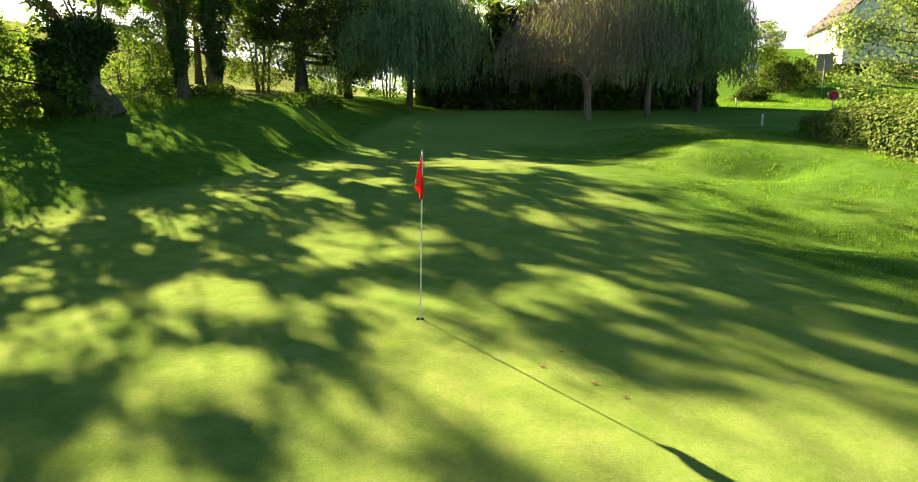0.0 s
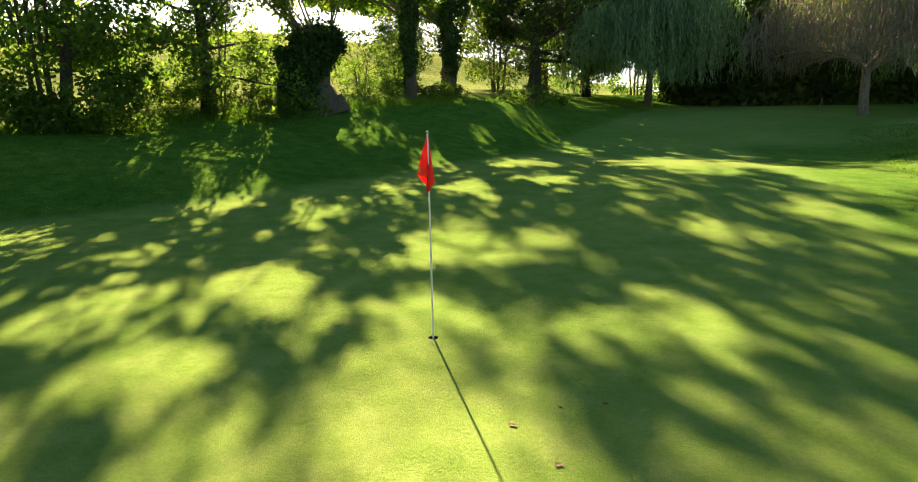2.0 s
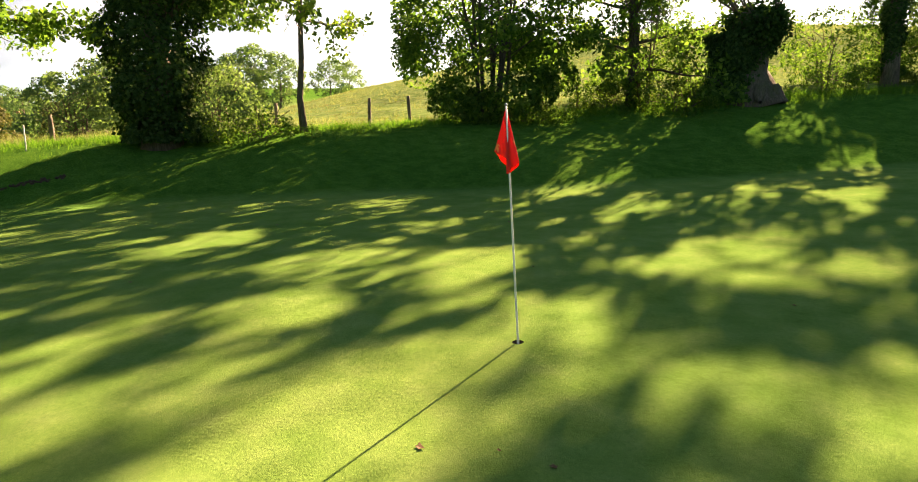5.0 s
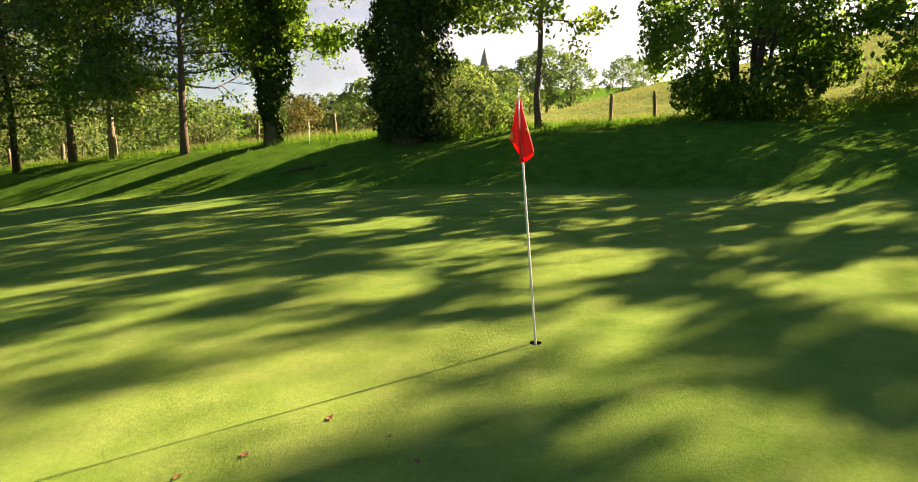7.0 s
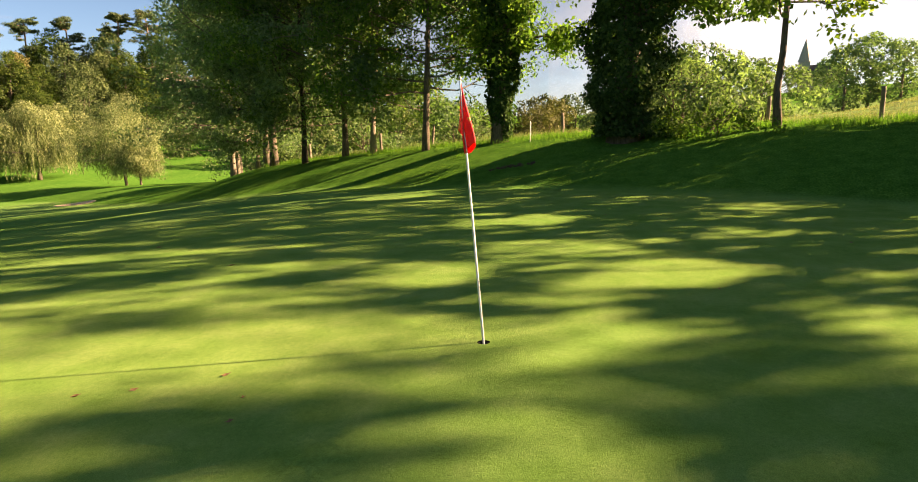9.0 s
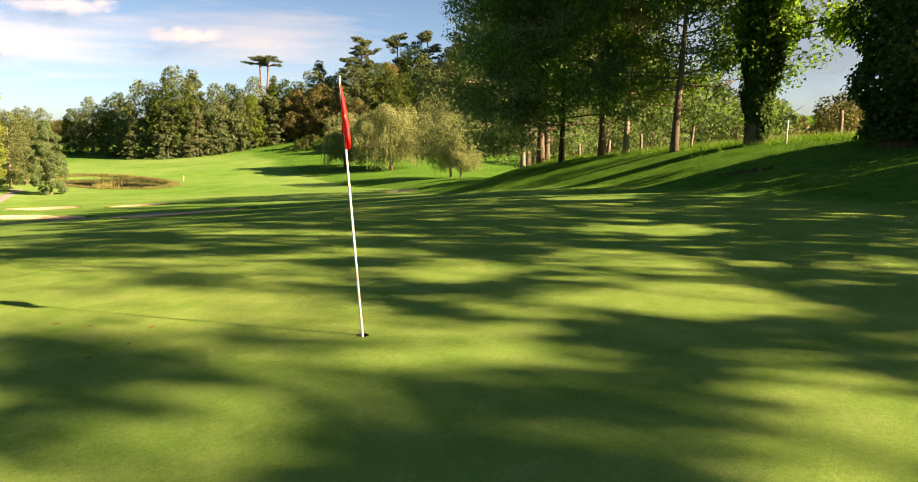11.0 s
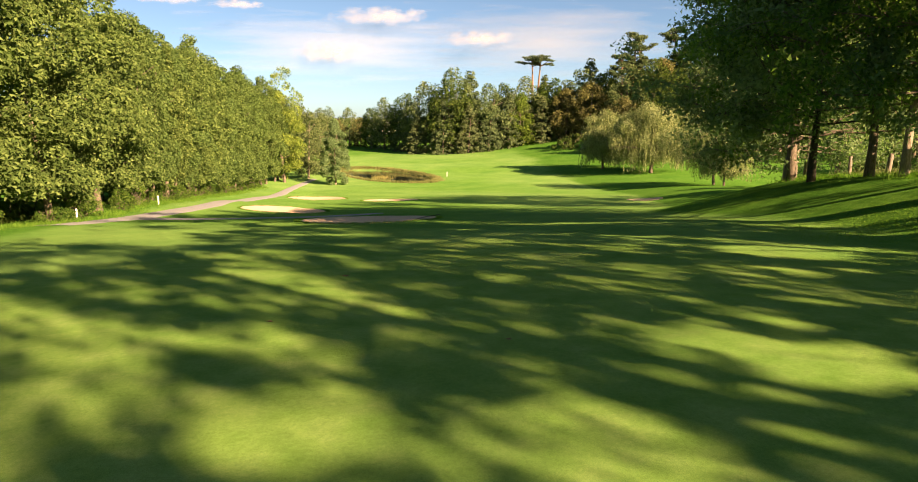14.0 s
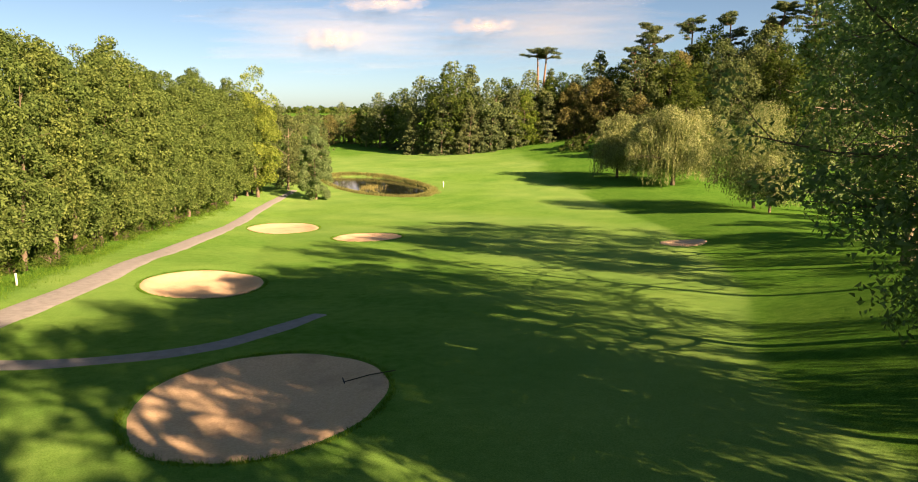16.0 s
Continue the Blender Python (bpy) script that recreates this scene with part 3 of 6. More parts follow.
# sun patches wanted on the ground, leaves before them left out: x, y, length, width, how open
GAPS_HOLE = [(-1.5, 4.2, 2.0, 1.0, 1), (0.0, 5.4, 1.4, 0.5, 0.8), (-3.1, 1.1, 1.3, 0.9, 1), (-4.2, -0.5, 0.9, 0.4, 0.8), (-4.2, -1.5, 1.1, 0.5, 0.8), (-1.5, 0.1, 0.8, 0.5, 0.7), (-0.4, 0.9, 0.9, 0.5, 0.9), (-1.0, 1.55, 0.4, 0.2, 0.8), (0.8, -1.7, 1.7, 0.9, 1), (-2.1, -1.8, 1.1, 0.8, 1), (1.25, 0.7, 0.9, 0.42, 0.85), (2.8, 1.7, 1.2, 0.3, 0.9), (3.6, 2.8, 0.5, 0.3, 0.5), (-3.7, -1.6, 0.7, 0.4, 1), (-0.6, -3.3, 0.9, 0.35, 0.9), (-1.7, 2.8, 0.8, 0.4, 0.9)]
GAPS_SOUTH = [(1.9, -2.7, 1.4, 0.8, 1), (2.4, -3.4, 1.2, 0.8, 1), (3.4, -3.2, 1.3, 0.8, 1), (3.3, -6.0, 4.0, 1.2, 0.6), (-2.1, -3.2, 0.5, 0.3, 0.8), (-3.6, -5.8, 0.7, 0.3, 0.8), (-1.4, -5.1, 0.7, 0.35, 0.55), (-1.2, -7.8, 1.1, 0.4, 0.55), (-3.0, -7.9, 0.8, 0.3, 0.8), (-2.0, -5.9, 0.8, 0.3, 0.55), (-6.0, -8.4, 0.8, 0.3, 0.8), (-5.0, -6.6, 0.7, 0.25, 0.7), (-3.6, -11.4, 1.0, 0.5, 0.8), (-7.9, -9.0, 0.8, 0.4, 0.7), (-10.4, -7.5, 1.4, 0.85, 1), (2.5, -15.9, 3.3, 1.3, 1), (-0.6, -24.0, 1.6, 0.7, 0.9)]
GAPS_FAIRWAY = [(-3.1, -14.9, 1.5, 0.5, 0.85), (-4.6, -11.9, 1.2, 0.45, 0.85), (-3.0, -11.5, 1.2, 0.5, 0.85), (-5.3, -10.3, 1.0, 0.4, 0.85), (-1.7, -13.0, 1.2, 0.4, 0.85), (1.0, -27.0, 1.4, 0.6, 0.8), (-1.1, -24.3, 1.2, 0.5, 0.8), (-0.4, -23.4, 1.3, 0.5, 0.8), (-4.7, -22.3, 1.2, 0.4, 0.6), (-4.4, -27.2, 3.0, 1.8, 0.4), (1.4, -28.0, 2.4, 0.9, 0.8), (2.6, -24.5, 2.4, 0.9, 0.8), (-2.6, -27.0, 1.8, 0.5, 0.9), (-3.8, -24.9, 1.3, 0.5, 0.9), (-5.4, -27.4, 1.6, 0.3, 0.6), (-6.5, -12.6, 1.0, 0.3, 0.6), (-8.8, -18.1, 0.8, 0.3, 0.9), (-6.3, -15.7, 1.2, 0.3, 0.8), (-1.5, -14.9, 1.0, 0.3, 0.7)]
GAPS_WEST = [(-16.8, -14.0, 2.8, 1.3, 0.95), (-15.4, -12.4, 1.8, 0.4, 0.85), (-18.0, -16.8, 2.4, 0.6, 0.8), (-20.0, -43.6, 11.0, 2.5, 1), (-15.4, -53.7, 9.0, 2.5, 1), (-10.5, -61.5, 5.0, 2.0, 1), (-23.2, -34.0, 6.0, 2.2, 1), (-24.8, -30.5, 2.5, 0.8, 0.9), (-13.4, -33.6, 2.0, 0.35, 0.7), (-15.7, -28.6, 2.4, 0.35, 0.8), (-18.0, -25.6, 3.0, 0.4, 0.9), (-10.0, -30.3, 1.4, 0.3, 0.7), (-10.2, -12.8, 1.2, 0.3, 0.7), (-11.9, -11.2, 1.2, 0.3, 0.7), (-10.6, -16.4, 1.0, 0.3, 0.85), (-17.0, -19.2, 2.6, 0.6, 1), (-14.5, -19.7, 1.6, 0.4, 0.6)]
GAPS_NORTH = [(-6.2, 1.7, 1.3, 0.7, 0.9), (2.6, 6.0, 0.9, 0.3, 0.9), (1.2, 11.1, 1.6, 0.6, 0.8), (4.4, 8.8, 1.2, 0.5, 0.9), (5.3, -0.9, 0.6, 0.3, 0.8), (-4.2, 21.0, 3.5, 1.1, 1), (1.4, 15.2, 4.0, 2.2, 1), (5.0, 13.0, 3.0, 1.6, 1)]
GAPS_BANK = [(-17.2, 0.2, 1.5, 0.9, 0.9), (-16.4, -4.6, 2.2, 0.5, 0.8), (-15.6, -6.8, 2.4, 0.6, 0.8), (-17.4, -6.4, 1.6, 0.5, 0.8), (-6.8, -2.1, 1.8, 0.8, 1), (-9.4, 2.1, 1.8, 0.8, 0.9), (-6.7, 7.0, 1.4, 0.5, 0.8), (-11.4, 10.9, 2.2, 0.6, 0.6), (-9.7, 16.7, 2.3, 1.3, 0.95), (-7.3, 14.3, 2.2, 0.8, 0.95), (-7.2, 20.1, 2.6, 0.8, 1), (-7.0, 25.6, 5.0, 1.3, 1)]
# and ground kept in shade, where the leaves stay: x, y, length, width
KEPT_SHADE = [(-7.5, -20.8, 1.6, 0.5), (-9.8, -16.6, 0.9, 0.45), (-0.45, 1.95, 0.8, 0.34), (0.75, 1.55, 0.6, 0.3), (-1.35, 2.15, 0.5, 0.28), (-0.1, 2.5, 0.7, 0.35), (1.75, 1.9, 0.5, 0.3), (1.55, 1.5, 0.75, 0.28), (0.1, 1.95, 0.5, 0.3), (0.75, 2.1, 0.7, 0.3), (0.35, 1.6, 0.6, 0.35), (0.4, 2.6, 1.2, 0.7), (1.6, 2.0, 0.9, 0.45), (0.3, -2.9, 0.9, 0.45), (-3.0, -2.9, 1.3, 0.5), (-2.4, -0.3, 0.8, 0.35), (1.5, -0.4, 1.3, 0.45), (-1.0, 2.2, 0.5, 0.3), (3.0, 0.2, 1.4, 0.6), (-1.6, -2.9, 0.5, 0.3)]


def sun_reach(p):
    """How open the way to the sun is meant to be over the ground that lies behind each point, and that ground."""
    d = np.array(to_sun)
    g = p.copy()
    for _ in range(4):
        k = (p[:, 2] - land(g[:, 0], g[:, 1], False)) / d[2]
        g = p - k[:, None] * d
    c, n = unit(-d[:2]), len(p)
    lit = np.zeros(n)
    wob = 0.16 * np.sin(2.9 * g[:, 0] + 1.3 * g[:, 1]) + 0.14 * np.sin(-1.7 * g[:, 0] + 4.1 * g[:, 1] + 1)
    for x, y, a, b, w in GAPS_HOLE + GAPS_SOUTH + GAPS_FAIRWAY + GAPS_WEST + GAPS_NORTH + GAPS_BANK:
        dx, dy = g[:, 0] - x, g[:, 1] - y
        r = np.hypot((dx * c[0] + dy * c[1]) / (a + 0.05), (-dx * c[1] + dy * c[0]) / (b + 0.05)) + wob
        lit = np.maximum(lit, w * ease((1.0 - r) / 0.4))
    # small flecks everywhere, drawn out along the light
    u, v = g[:, 0] * c[0] + g[:, 1] * c[1], -g[:, 0] * c[1] + g[:, 1] * c[0]
    fleck = np.sin(5.3 * v + 1.4 * np.sin(1.1 * u) + 0.7 * np.sin(2.1 * v)) * np.sin(2.0 * u + 1.7 * np.sin(1.7 * v) + 0.9 * np.sin(0.6 * u))
    fine = np.sin(11.0 * v + 2.0 * np.sin(1.9 * u)) * np.sin(3.7 * u + 1.5 * np.sin(4.3 * v))
    inside = ease((g[:, 0] - curve_through(g[:, 1], FOOT) + 0.5) / 2) * ease((g[:, 1] + 14) / 4)
    lit = lit * (1 - (1 - inside) * ease((g[:, 1] - 6) / 3) * 0.6 * ease((fine + 0.05) / 0.3))
    south = ease((g[:, 0] + 5.6) / 2.5) * ease((-11 - g[:, 1]) / 3) * ease((g[:, 1] + 30) / 3)
    lit = np.maximum(lit, south * 0.9 * ease((fleck + 0.05) / 0.4))
    lit = np.maximum(lit, inside * np.maximum(0.85 * ease((fleck - 0.36) / 0.4), 0.65 * ease((fine - 0.42) / 0.4)))
    for x, y, a, b in KEPT_SHADE:
        dx, dy = g[:, 0] - x, g[:, 1] - y
        r = np.hypot((dx * c[0] + dy * c[1]) / a, (-dx * c[1] + dy * c[0]) / b) + 0.5 * wob
        lit = lit * (1 - 0.9 * ease((1.1 - r) / 0.3))
    return lit, g


def let_sun_in(rng, q, m, low=4.2):
    """Thins the leaves that stand before a gap."""
    p = q.mean(1) + np.array(m.translation)
    lit, _ = sun_reach(p)
    gone = (rng.uniform(size=len(p)) < lit) & (p[:, 2] > np.where(p[:, 1] < -9, np.where(p[:, 1] < -20, -2.0, min(low, 2.5)), low))
    return q[~gone]


# trees that carry boughs added to cast shade: place, lowest and highest bough
SHADE_TREES = {21: (-12.7, 24.6, 8.6, 16.5), 22: (-13.4, 31.2, 9.0, 17.5), 23: (-17.0, 15.0, 8.6, 17.0), 25: (-17.7, 8.9, 8.8, 14.6), 26: (-17.9, 1.8, 9.0, 14.0), 27: (-17.3, -2.7, 5.8, 15.5), 28: (-19.0, -7.9, 4.8, 14.8), 29: (-19.3, -11.4, 7.8, 13.0), 30: (-20.5, -14.8, 7.6, 12.5), 32: (-20.3, -18.6, 7.4, 12.0), 33: (-22.5, -22.5, 7.2, 11.5), 61: (-9.5, 36.1, 8.0, 13.5), 62: (-7.4, 42.0, 8.0, 15.5), 63: (-12.0, 47.0, 8.0, 18.0)}
# the shaded ground ends here in the east and in the west
SHADE_EAST = [(-53, -7.4), (-49, -3.2), (-41, -2.2), (-36, 0.0), (-33, 2.5), (-26, 0.5), (-20, 1.5), (-16, 1.0), (-11, 1.5), (-9, 2.8), (-5, 1.5), (-2.4, 3.0), (-1, 6.3), (2, 8.0), (4, 8.2), (6, 6.8), (9, 5.2), (12, 4.5), (17, 6.0), (18, 8.6), (22, 10.2), (30, 10.5)]
SHADE_WEST = [(-53, -8), (-45, -15), (-35, -19.5), (-31, -20), (-20, -14.5), (-6, -14.5), (2, -15.5), (9, -13.8), (15, -11.5), (20, -9), (30, -5)]


def lay_shade_boughs():
    """Boughs added to each of these trees, mostly out of view, so that together they shade the green and the bank but
    for the gaps.
    """
    rng = np.random.default_rng(17)
    d = np.array(to_sun)
    along, across = unit(-d[:2]), unit(np.array([-d[1], d[0]]))
    cells = np.array([a * 2.0 * along + b * 0.95 * across for a in range(-40, 41) for b in range(-60, 61)])
    cells = cells + rng.uniform(-0.35, 0.35, size=cells.shape)
    y, e, w = cells[:, 1], np.array(SHADE_EAST).T, np.array(SHADE_WEST).T
    ok = (y > -53) & (y < 30) & (cells[:, 0] < np.interp(y, *e)) & (cells[:, 0] > np.interp(y, *w))
    cells = cells[ok]
    ground = np.c_[cells, land(cells[:, 0], cells[:, 1], False)]
    lit, _ = sun_reach(ground + d * 0.5)
    ground = ground[lit < 0.45]
    k = np.arange(6, 46, 0.75)
    boughs = {t: [] for t in SHADE_TREES}
    for p in ground:
        way = p + k[:, None] * d
        best, where = 6.8, None
        for t, (x, yy, lo, hi) in SHADE_TREES.items():
            far = np.hypot(way[:, 0] - x, way[:, 1] - yy) + 9 * ((way[:, 2] < lo) | (way[:, 2] > hi)) + 0.1 * np.abs(way[:, 2] - (lo + hi) / 2)
            i = int(np.argmin(far))
            if far[i] < best:
                best, where = far[i], (t, way[i])
        if where:
            boughs[where[0]].append(where[1])
    return boughs


SHADE_BOUGHS = lay_shade_boughs()


def add_shade_boughs(seed, m, rng, t, height, r0):
    """The boughs added to a tree to cast shade: a limb to each, and its clump of leaves."""
    base = np.array(m.translation)
    centres = [p - base for p in SHADE_BOUGHS.get(seed, [])]
    if not centres:
        return np.zeros((0, 4, 3))
    for c in [q for q in centres[::4] if math.hypot(q[0], q[1]) < 5]:
        h = min(height * 0.85, c[2] * rng.uniform(0.62, 0.9))
        way = np.array([c[0], c[1], c[2] - h])
        limb = [np.array([0, 0, h]) + way * u + np.array([0, 0, 0.5 * math.sin(math.pi * u)]) for u in np.linspace(0, 1, 5)]
        t.add(limb, np.linspace(r0 * 0.3, 0.012, 5), 4, cap=False)
    return clumps_to_leaves(rng, centres, rng.uniform(0.45, 0.85, size=len(centres)), (290 if seed < 27 or seed > 60 else 220 if seed < 29 else 180) * len(centres), 0.2 if 26 < seed < 40 else 0.235, 0.62, 0.85)


def broadleaf(seed, m, height, trunk_r, first, spread, limbs, count, size, bark_m, leaf_m, label, group="", lean=(0, 0), wide=0.6, clump=0.75, rise=0.55, corners=4):
    """A deciduous tree: tapered trunk, limbs with side branches, and a crown of leaves in clumps along them."""
    rng = np.random.default_rng(seed)
    t = Tubes()
    tree = thing("tree", m, label, "tree", group)
    n = 9
    hs = np.linspace(0, height * 0.9, n)
    line = np.stack([lean[0] * (hs / height) ** 1.3, lean[1] * (hs / height) ** 1.3, hs], -1)
    line[1:, :2] += np.cumsum(rng.normal(size=(n - 1, 2)) * 0.035 * height / n, 0)
    line[0, 2] = -0.3
    rad = trunk_r * np.interp(hs / height, [0, 0.04, 0.15, 0.9], [1.3, 1.0, 0.85, 0.14])
    t.add(line, rad, 9, lumps=0.06, rng=rng)
    centres, radii = [], []
    for i in range(limbs):
        u = (i + rng.uniform(0, 0.8)) / limbs
        h = first + (height * 0.88 - first) * u
        base = np.array([np.interp(h, line[:, 2], line[:, k]) for k in range(3)])
        ang = 2.4 * i + rng.uniform(-0.5, 0.5)
        reach = spread * (0.35 + 0.9 * math.sin(math.pi * min(1, 0.22 + 0.72 * u)) ** 0.9) * rng.uniform(0.72, 1.08)
        tilt = -0.05 + 0.85 * u
        limb = bend(rng, base, (math.cos(ang), math.sin(ang), tilt), reach, 6, rise * 0.5 * rng.uniform(0.3, 1.2), 0.11)
        r0 = trunk_r * (0.30 - 0.17 * u)
        t.add(limb, np.linspace(r0, 0.018, 7), 5, cap=False)
        for j in range(6):
            v = 0.3 + 0.7 * (j + rng.uniform()) / 6
            p = np.array([np.interp(v * 6, range(7), limb[:, k]) for k in range(3)])
            d = unit(limb[-1] - limb[0]) + rng.normal(size=3) * 0.75
            sub = bend(rng, p, d, reach * rng.uniform(0.2, 0.42), 3, 0.1, 0.2)
            t.add(sub, np.linspace(0.022, 0.007, 4), 3, cap=False)
            for q in (sub[3], sub[1]) if rng.uniform() < 0.3 else (sub[3],):
                centres.append(q)
                radii.append(clump * rng.uniform(0.55, 1.2))
        centres.append(limb[-1])
        radii.append(clump)
    top = line[-1]
    for _ in range(8):
        centres.append(top + rng.normal(size=3) * np.array([spread * 0.22, spread * 0.22, height * 0.05]))
        radii.append(clump)
    more = add_shade_boughs(seed, m, rng, t, height, trunk_r)
    part("trunk", t.mesh("trunk"), bark_m, tree)
    q = let_sun_in(rng, clumps_to_leaves(rng, centres, radii, count, size, wide, corners=corners), m)
    crown = quad_mesh("crown", q, let_sun_in(rng, more, m))
    part("crown", crown, leaf_m, tree)
    return tree


def lobed(rng, profile, height, base, radius, lobes, lobe_r, count, size, wide=0.6, squash=0.8, skew=0.15, inner=0.12, corners=3):
    """Leaves in rounded lobes over a crown of the given outline: pairs of (share of height, share of radius)."""
    us, rs = np.array(profile, float).T
    u = rng.uniform(size=lobes * 4)
    keep = rng.uniform(size=lobes * 4) < np.interp(u, us, rs) * 0.85 + 0.15
    u = u[keep][:lobes]
    ang = np.arange(len(u)) * 2.39996 + rng.uniform(-0.4, 0.4, size=len(u))
    r = radius * np.interp(u, us, rs) * (1 + skew * rng.normal(size=len(u))) - lobe_r * 0.45
    r = np.maximum(r, 0)
    r[rng.uniform(size=len(u)) < inner] *= 0.5
    c = np.stack([r * np.cos(ang), r * np.sin(ang), base + u * (height - base)], -1)
    lr = lobe_r * rng.uniform(0.6, 1.3, size=len(u))
    w = lr**2
    k = rng.choice(len(c), size=count, p=w / w.sum())
    off = unit(rng.normal(size=(count, 3)) + 0.55 * np.stack([np.cos(ang), np.sin(ang), np.full(len(u), 0.5)], -1)[k])
    off = off * (0.55 + 0.5 * rng.uniform(size=(count, 1)) ** 0.6)
    off[:, 2] *= squash
    return leaves(rng, c[k] + off * lr[k][:, None], size, wide, off * 0.9, 0.2, corners=corners)


ROUND = [(0, 0.45), (0.15, 0.8), (0.4, 1.0), (0.65, 0.92), (0.85, 0.62), (1, 0.18)]
COLUMN = [(0, 0.7), (0.1, 0.9), (0.3, 1.0), (0.58, 0.84), (0.78, 0.55), (0.92, 0.27), (1, 0.06)]
PILLAR = [(0, 0.62), (0.06, 0.85), (0.25, 1.0), (0.6, 0.93), (0.8, 0.72), (0.93, 0.42), (1, 0.1)]
CONE = [(0, 0.8), (0.12, 1.0), (0.4, 0.78), (0.7, 0.45), (0.9, 0.2), (1, 0.04)]
MOUND = [(0, 0.9), (0.3, 1.0), (0.6, 0.85), (0.85, 0.5), (1, 0.15)]


def shrub(name, seed, m, profile, height, base, radius, lobes, lobe_r, count, size, leaf_m, label, category, group="", trunk_r=0.12, bark_m=None, squash=0.8, stems=1, corners=3):
    """A plant whose leaves hide most of its wood: trunk or stems, and a lobed crown."""
    rng = np.random.default_rng(seed)
    ob = thing(name, m, label, category, group)
    t = Tubes()
    for k in range(stems):
        a = 2 * math.pi * k / stems + rng.uniform(0, 1)
        foot = np.array([math.cos(a), math.sin(a), 0]) * (0 if stems == 1 else radius * 0.12)
        line = bend(rng, foot - np.array([0, 0, 0.3]), (math.cos(a) * 0.12 * (stems > 1), math.sin(a) * 0.12 * (stems > 1), 1), height * 0.82, 7, 0.2, 0.04)
        t.add(line, trunk_r * np.linspace(1.25, 0.15, 8), 7, cap=False)
        for j in range(10):
            p = line[2 + j % 5]
            b = rng.uniform(0, 6.28)
            t.add(bend(rng, p, (math.cos(b), math.sin(b), 0.5), radius * 0.75, 4, 0.2, 0.12), np.linspace(trunk_r * 0.3, 0.012, 5), 4, cap=False)
    more = add_shade_boughs(seed, m, rng, t, height, trunk_r * 2)
    part("trunk", t.mesh("trunk"), bark_m or BARK, ob)
    q = lobed(rng, profile, height, base, radius, lobes, lobe_r, count, size, squash=squash, corners=corners)
    if seed < 60:
        q = let_sun_in(rng, q, m)
    part("crown", quad_mesh("crown", q, let_sun_in(rng, more, m) if len(more) else more), leaf_m, ob)
    return ob


def ivy_sleeve(rng, line, radii, count, size, lump=0.35):
    """Ivy leaves round a trunk's line."""
    line, radii = np.asarray(line, float), np.asarray(radii, float)
    n = len(line)
    u = rng.uniform(size=count) * (n - 1)
    c = np.stack([np.interp(u, range(n), line[:, k]) for k in range(3)], -1)
    r = np.interp(u, range(n), radii)
    a = rng.uniform(0, 2 * np.pi, size=count)
    wave = np.array([noise.noise(Vector((math.cos(x) * 1.3, math.sin(x) * 1.3, z * 0.9))) for x, z in zip(a, c[:, 2])])
    rr = r * (1 + lump * 1.6 * wave + 0.10 * rng.normal(size=count))
    out = np.stack([np.cos(a), np.sin(a), 0.15 * np.ones(count)], -1)
    return leaves(rng, c + out * rr[:, None] * np.array([1, 1, 0]), size, 0.85, unit(out) * 0.9, 0.5)


def ivy_tree(seed, m, height, trunk_r, ivy_r, top_z, count, crown, label, group="", lean=(0, 0), fork=False):
    """A trunk clad in ivy with a thinner crown above. crown: first, spread, limbs, leaves, size, material, clump."""
    rng = np.random.default_rng(seed)
    first, spread, limbs, number, size, leaf_m, clump = crown
    tree = broadleaf(seed, m, height, trunk_r, first, spread, limbs, number, size, BARK, leaf_m, label, group, lean, clump=clump)
    hs = np.linspace(0.1, top_z, 8)
    line = np.stack([lean[0] * (hs / height) ** 1.3, lean[1] * (hs / height) ** 1.3, hs], -1)
    rad = ivy_r * np.interp(np.linspace(0, 1, 8), [0, 0.15, 0.5, 0.85, 1], [0.36 if ivy_r < 1 else 0.85, 0.55 if ivy_r < 1 else 0.9, 1.0, 1.0, 0.55])
    q = [ivy_sleeve(rng, line, rad, count, 0.15 if ivy_r < 1 else 0.12)]
    if fork:
        side = line[3:] + np.stack([np.linspace(0, 1.5, 5), np.linspace(0, -0.5, 5), np.zeros(5)], -1)
        q.append(ivy_sleeve(rng, side, rad[3:] * 0.75, count // 2, 0.15))
    part("ivy", quad_mesh("ivy", let_sun_in(rng, np.concatenate(q), m)), IVY, tree, "dense dark ivy round the trunk")
    return tree


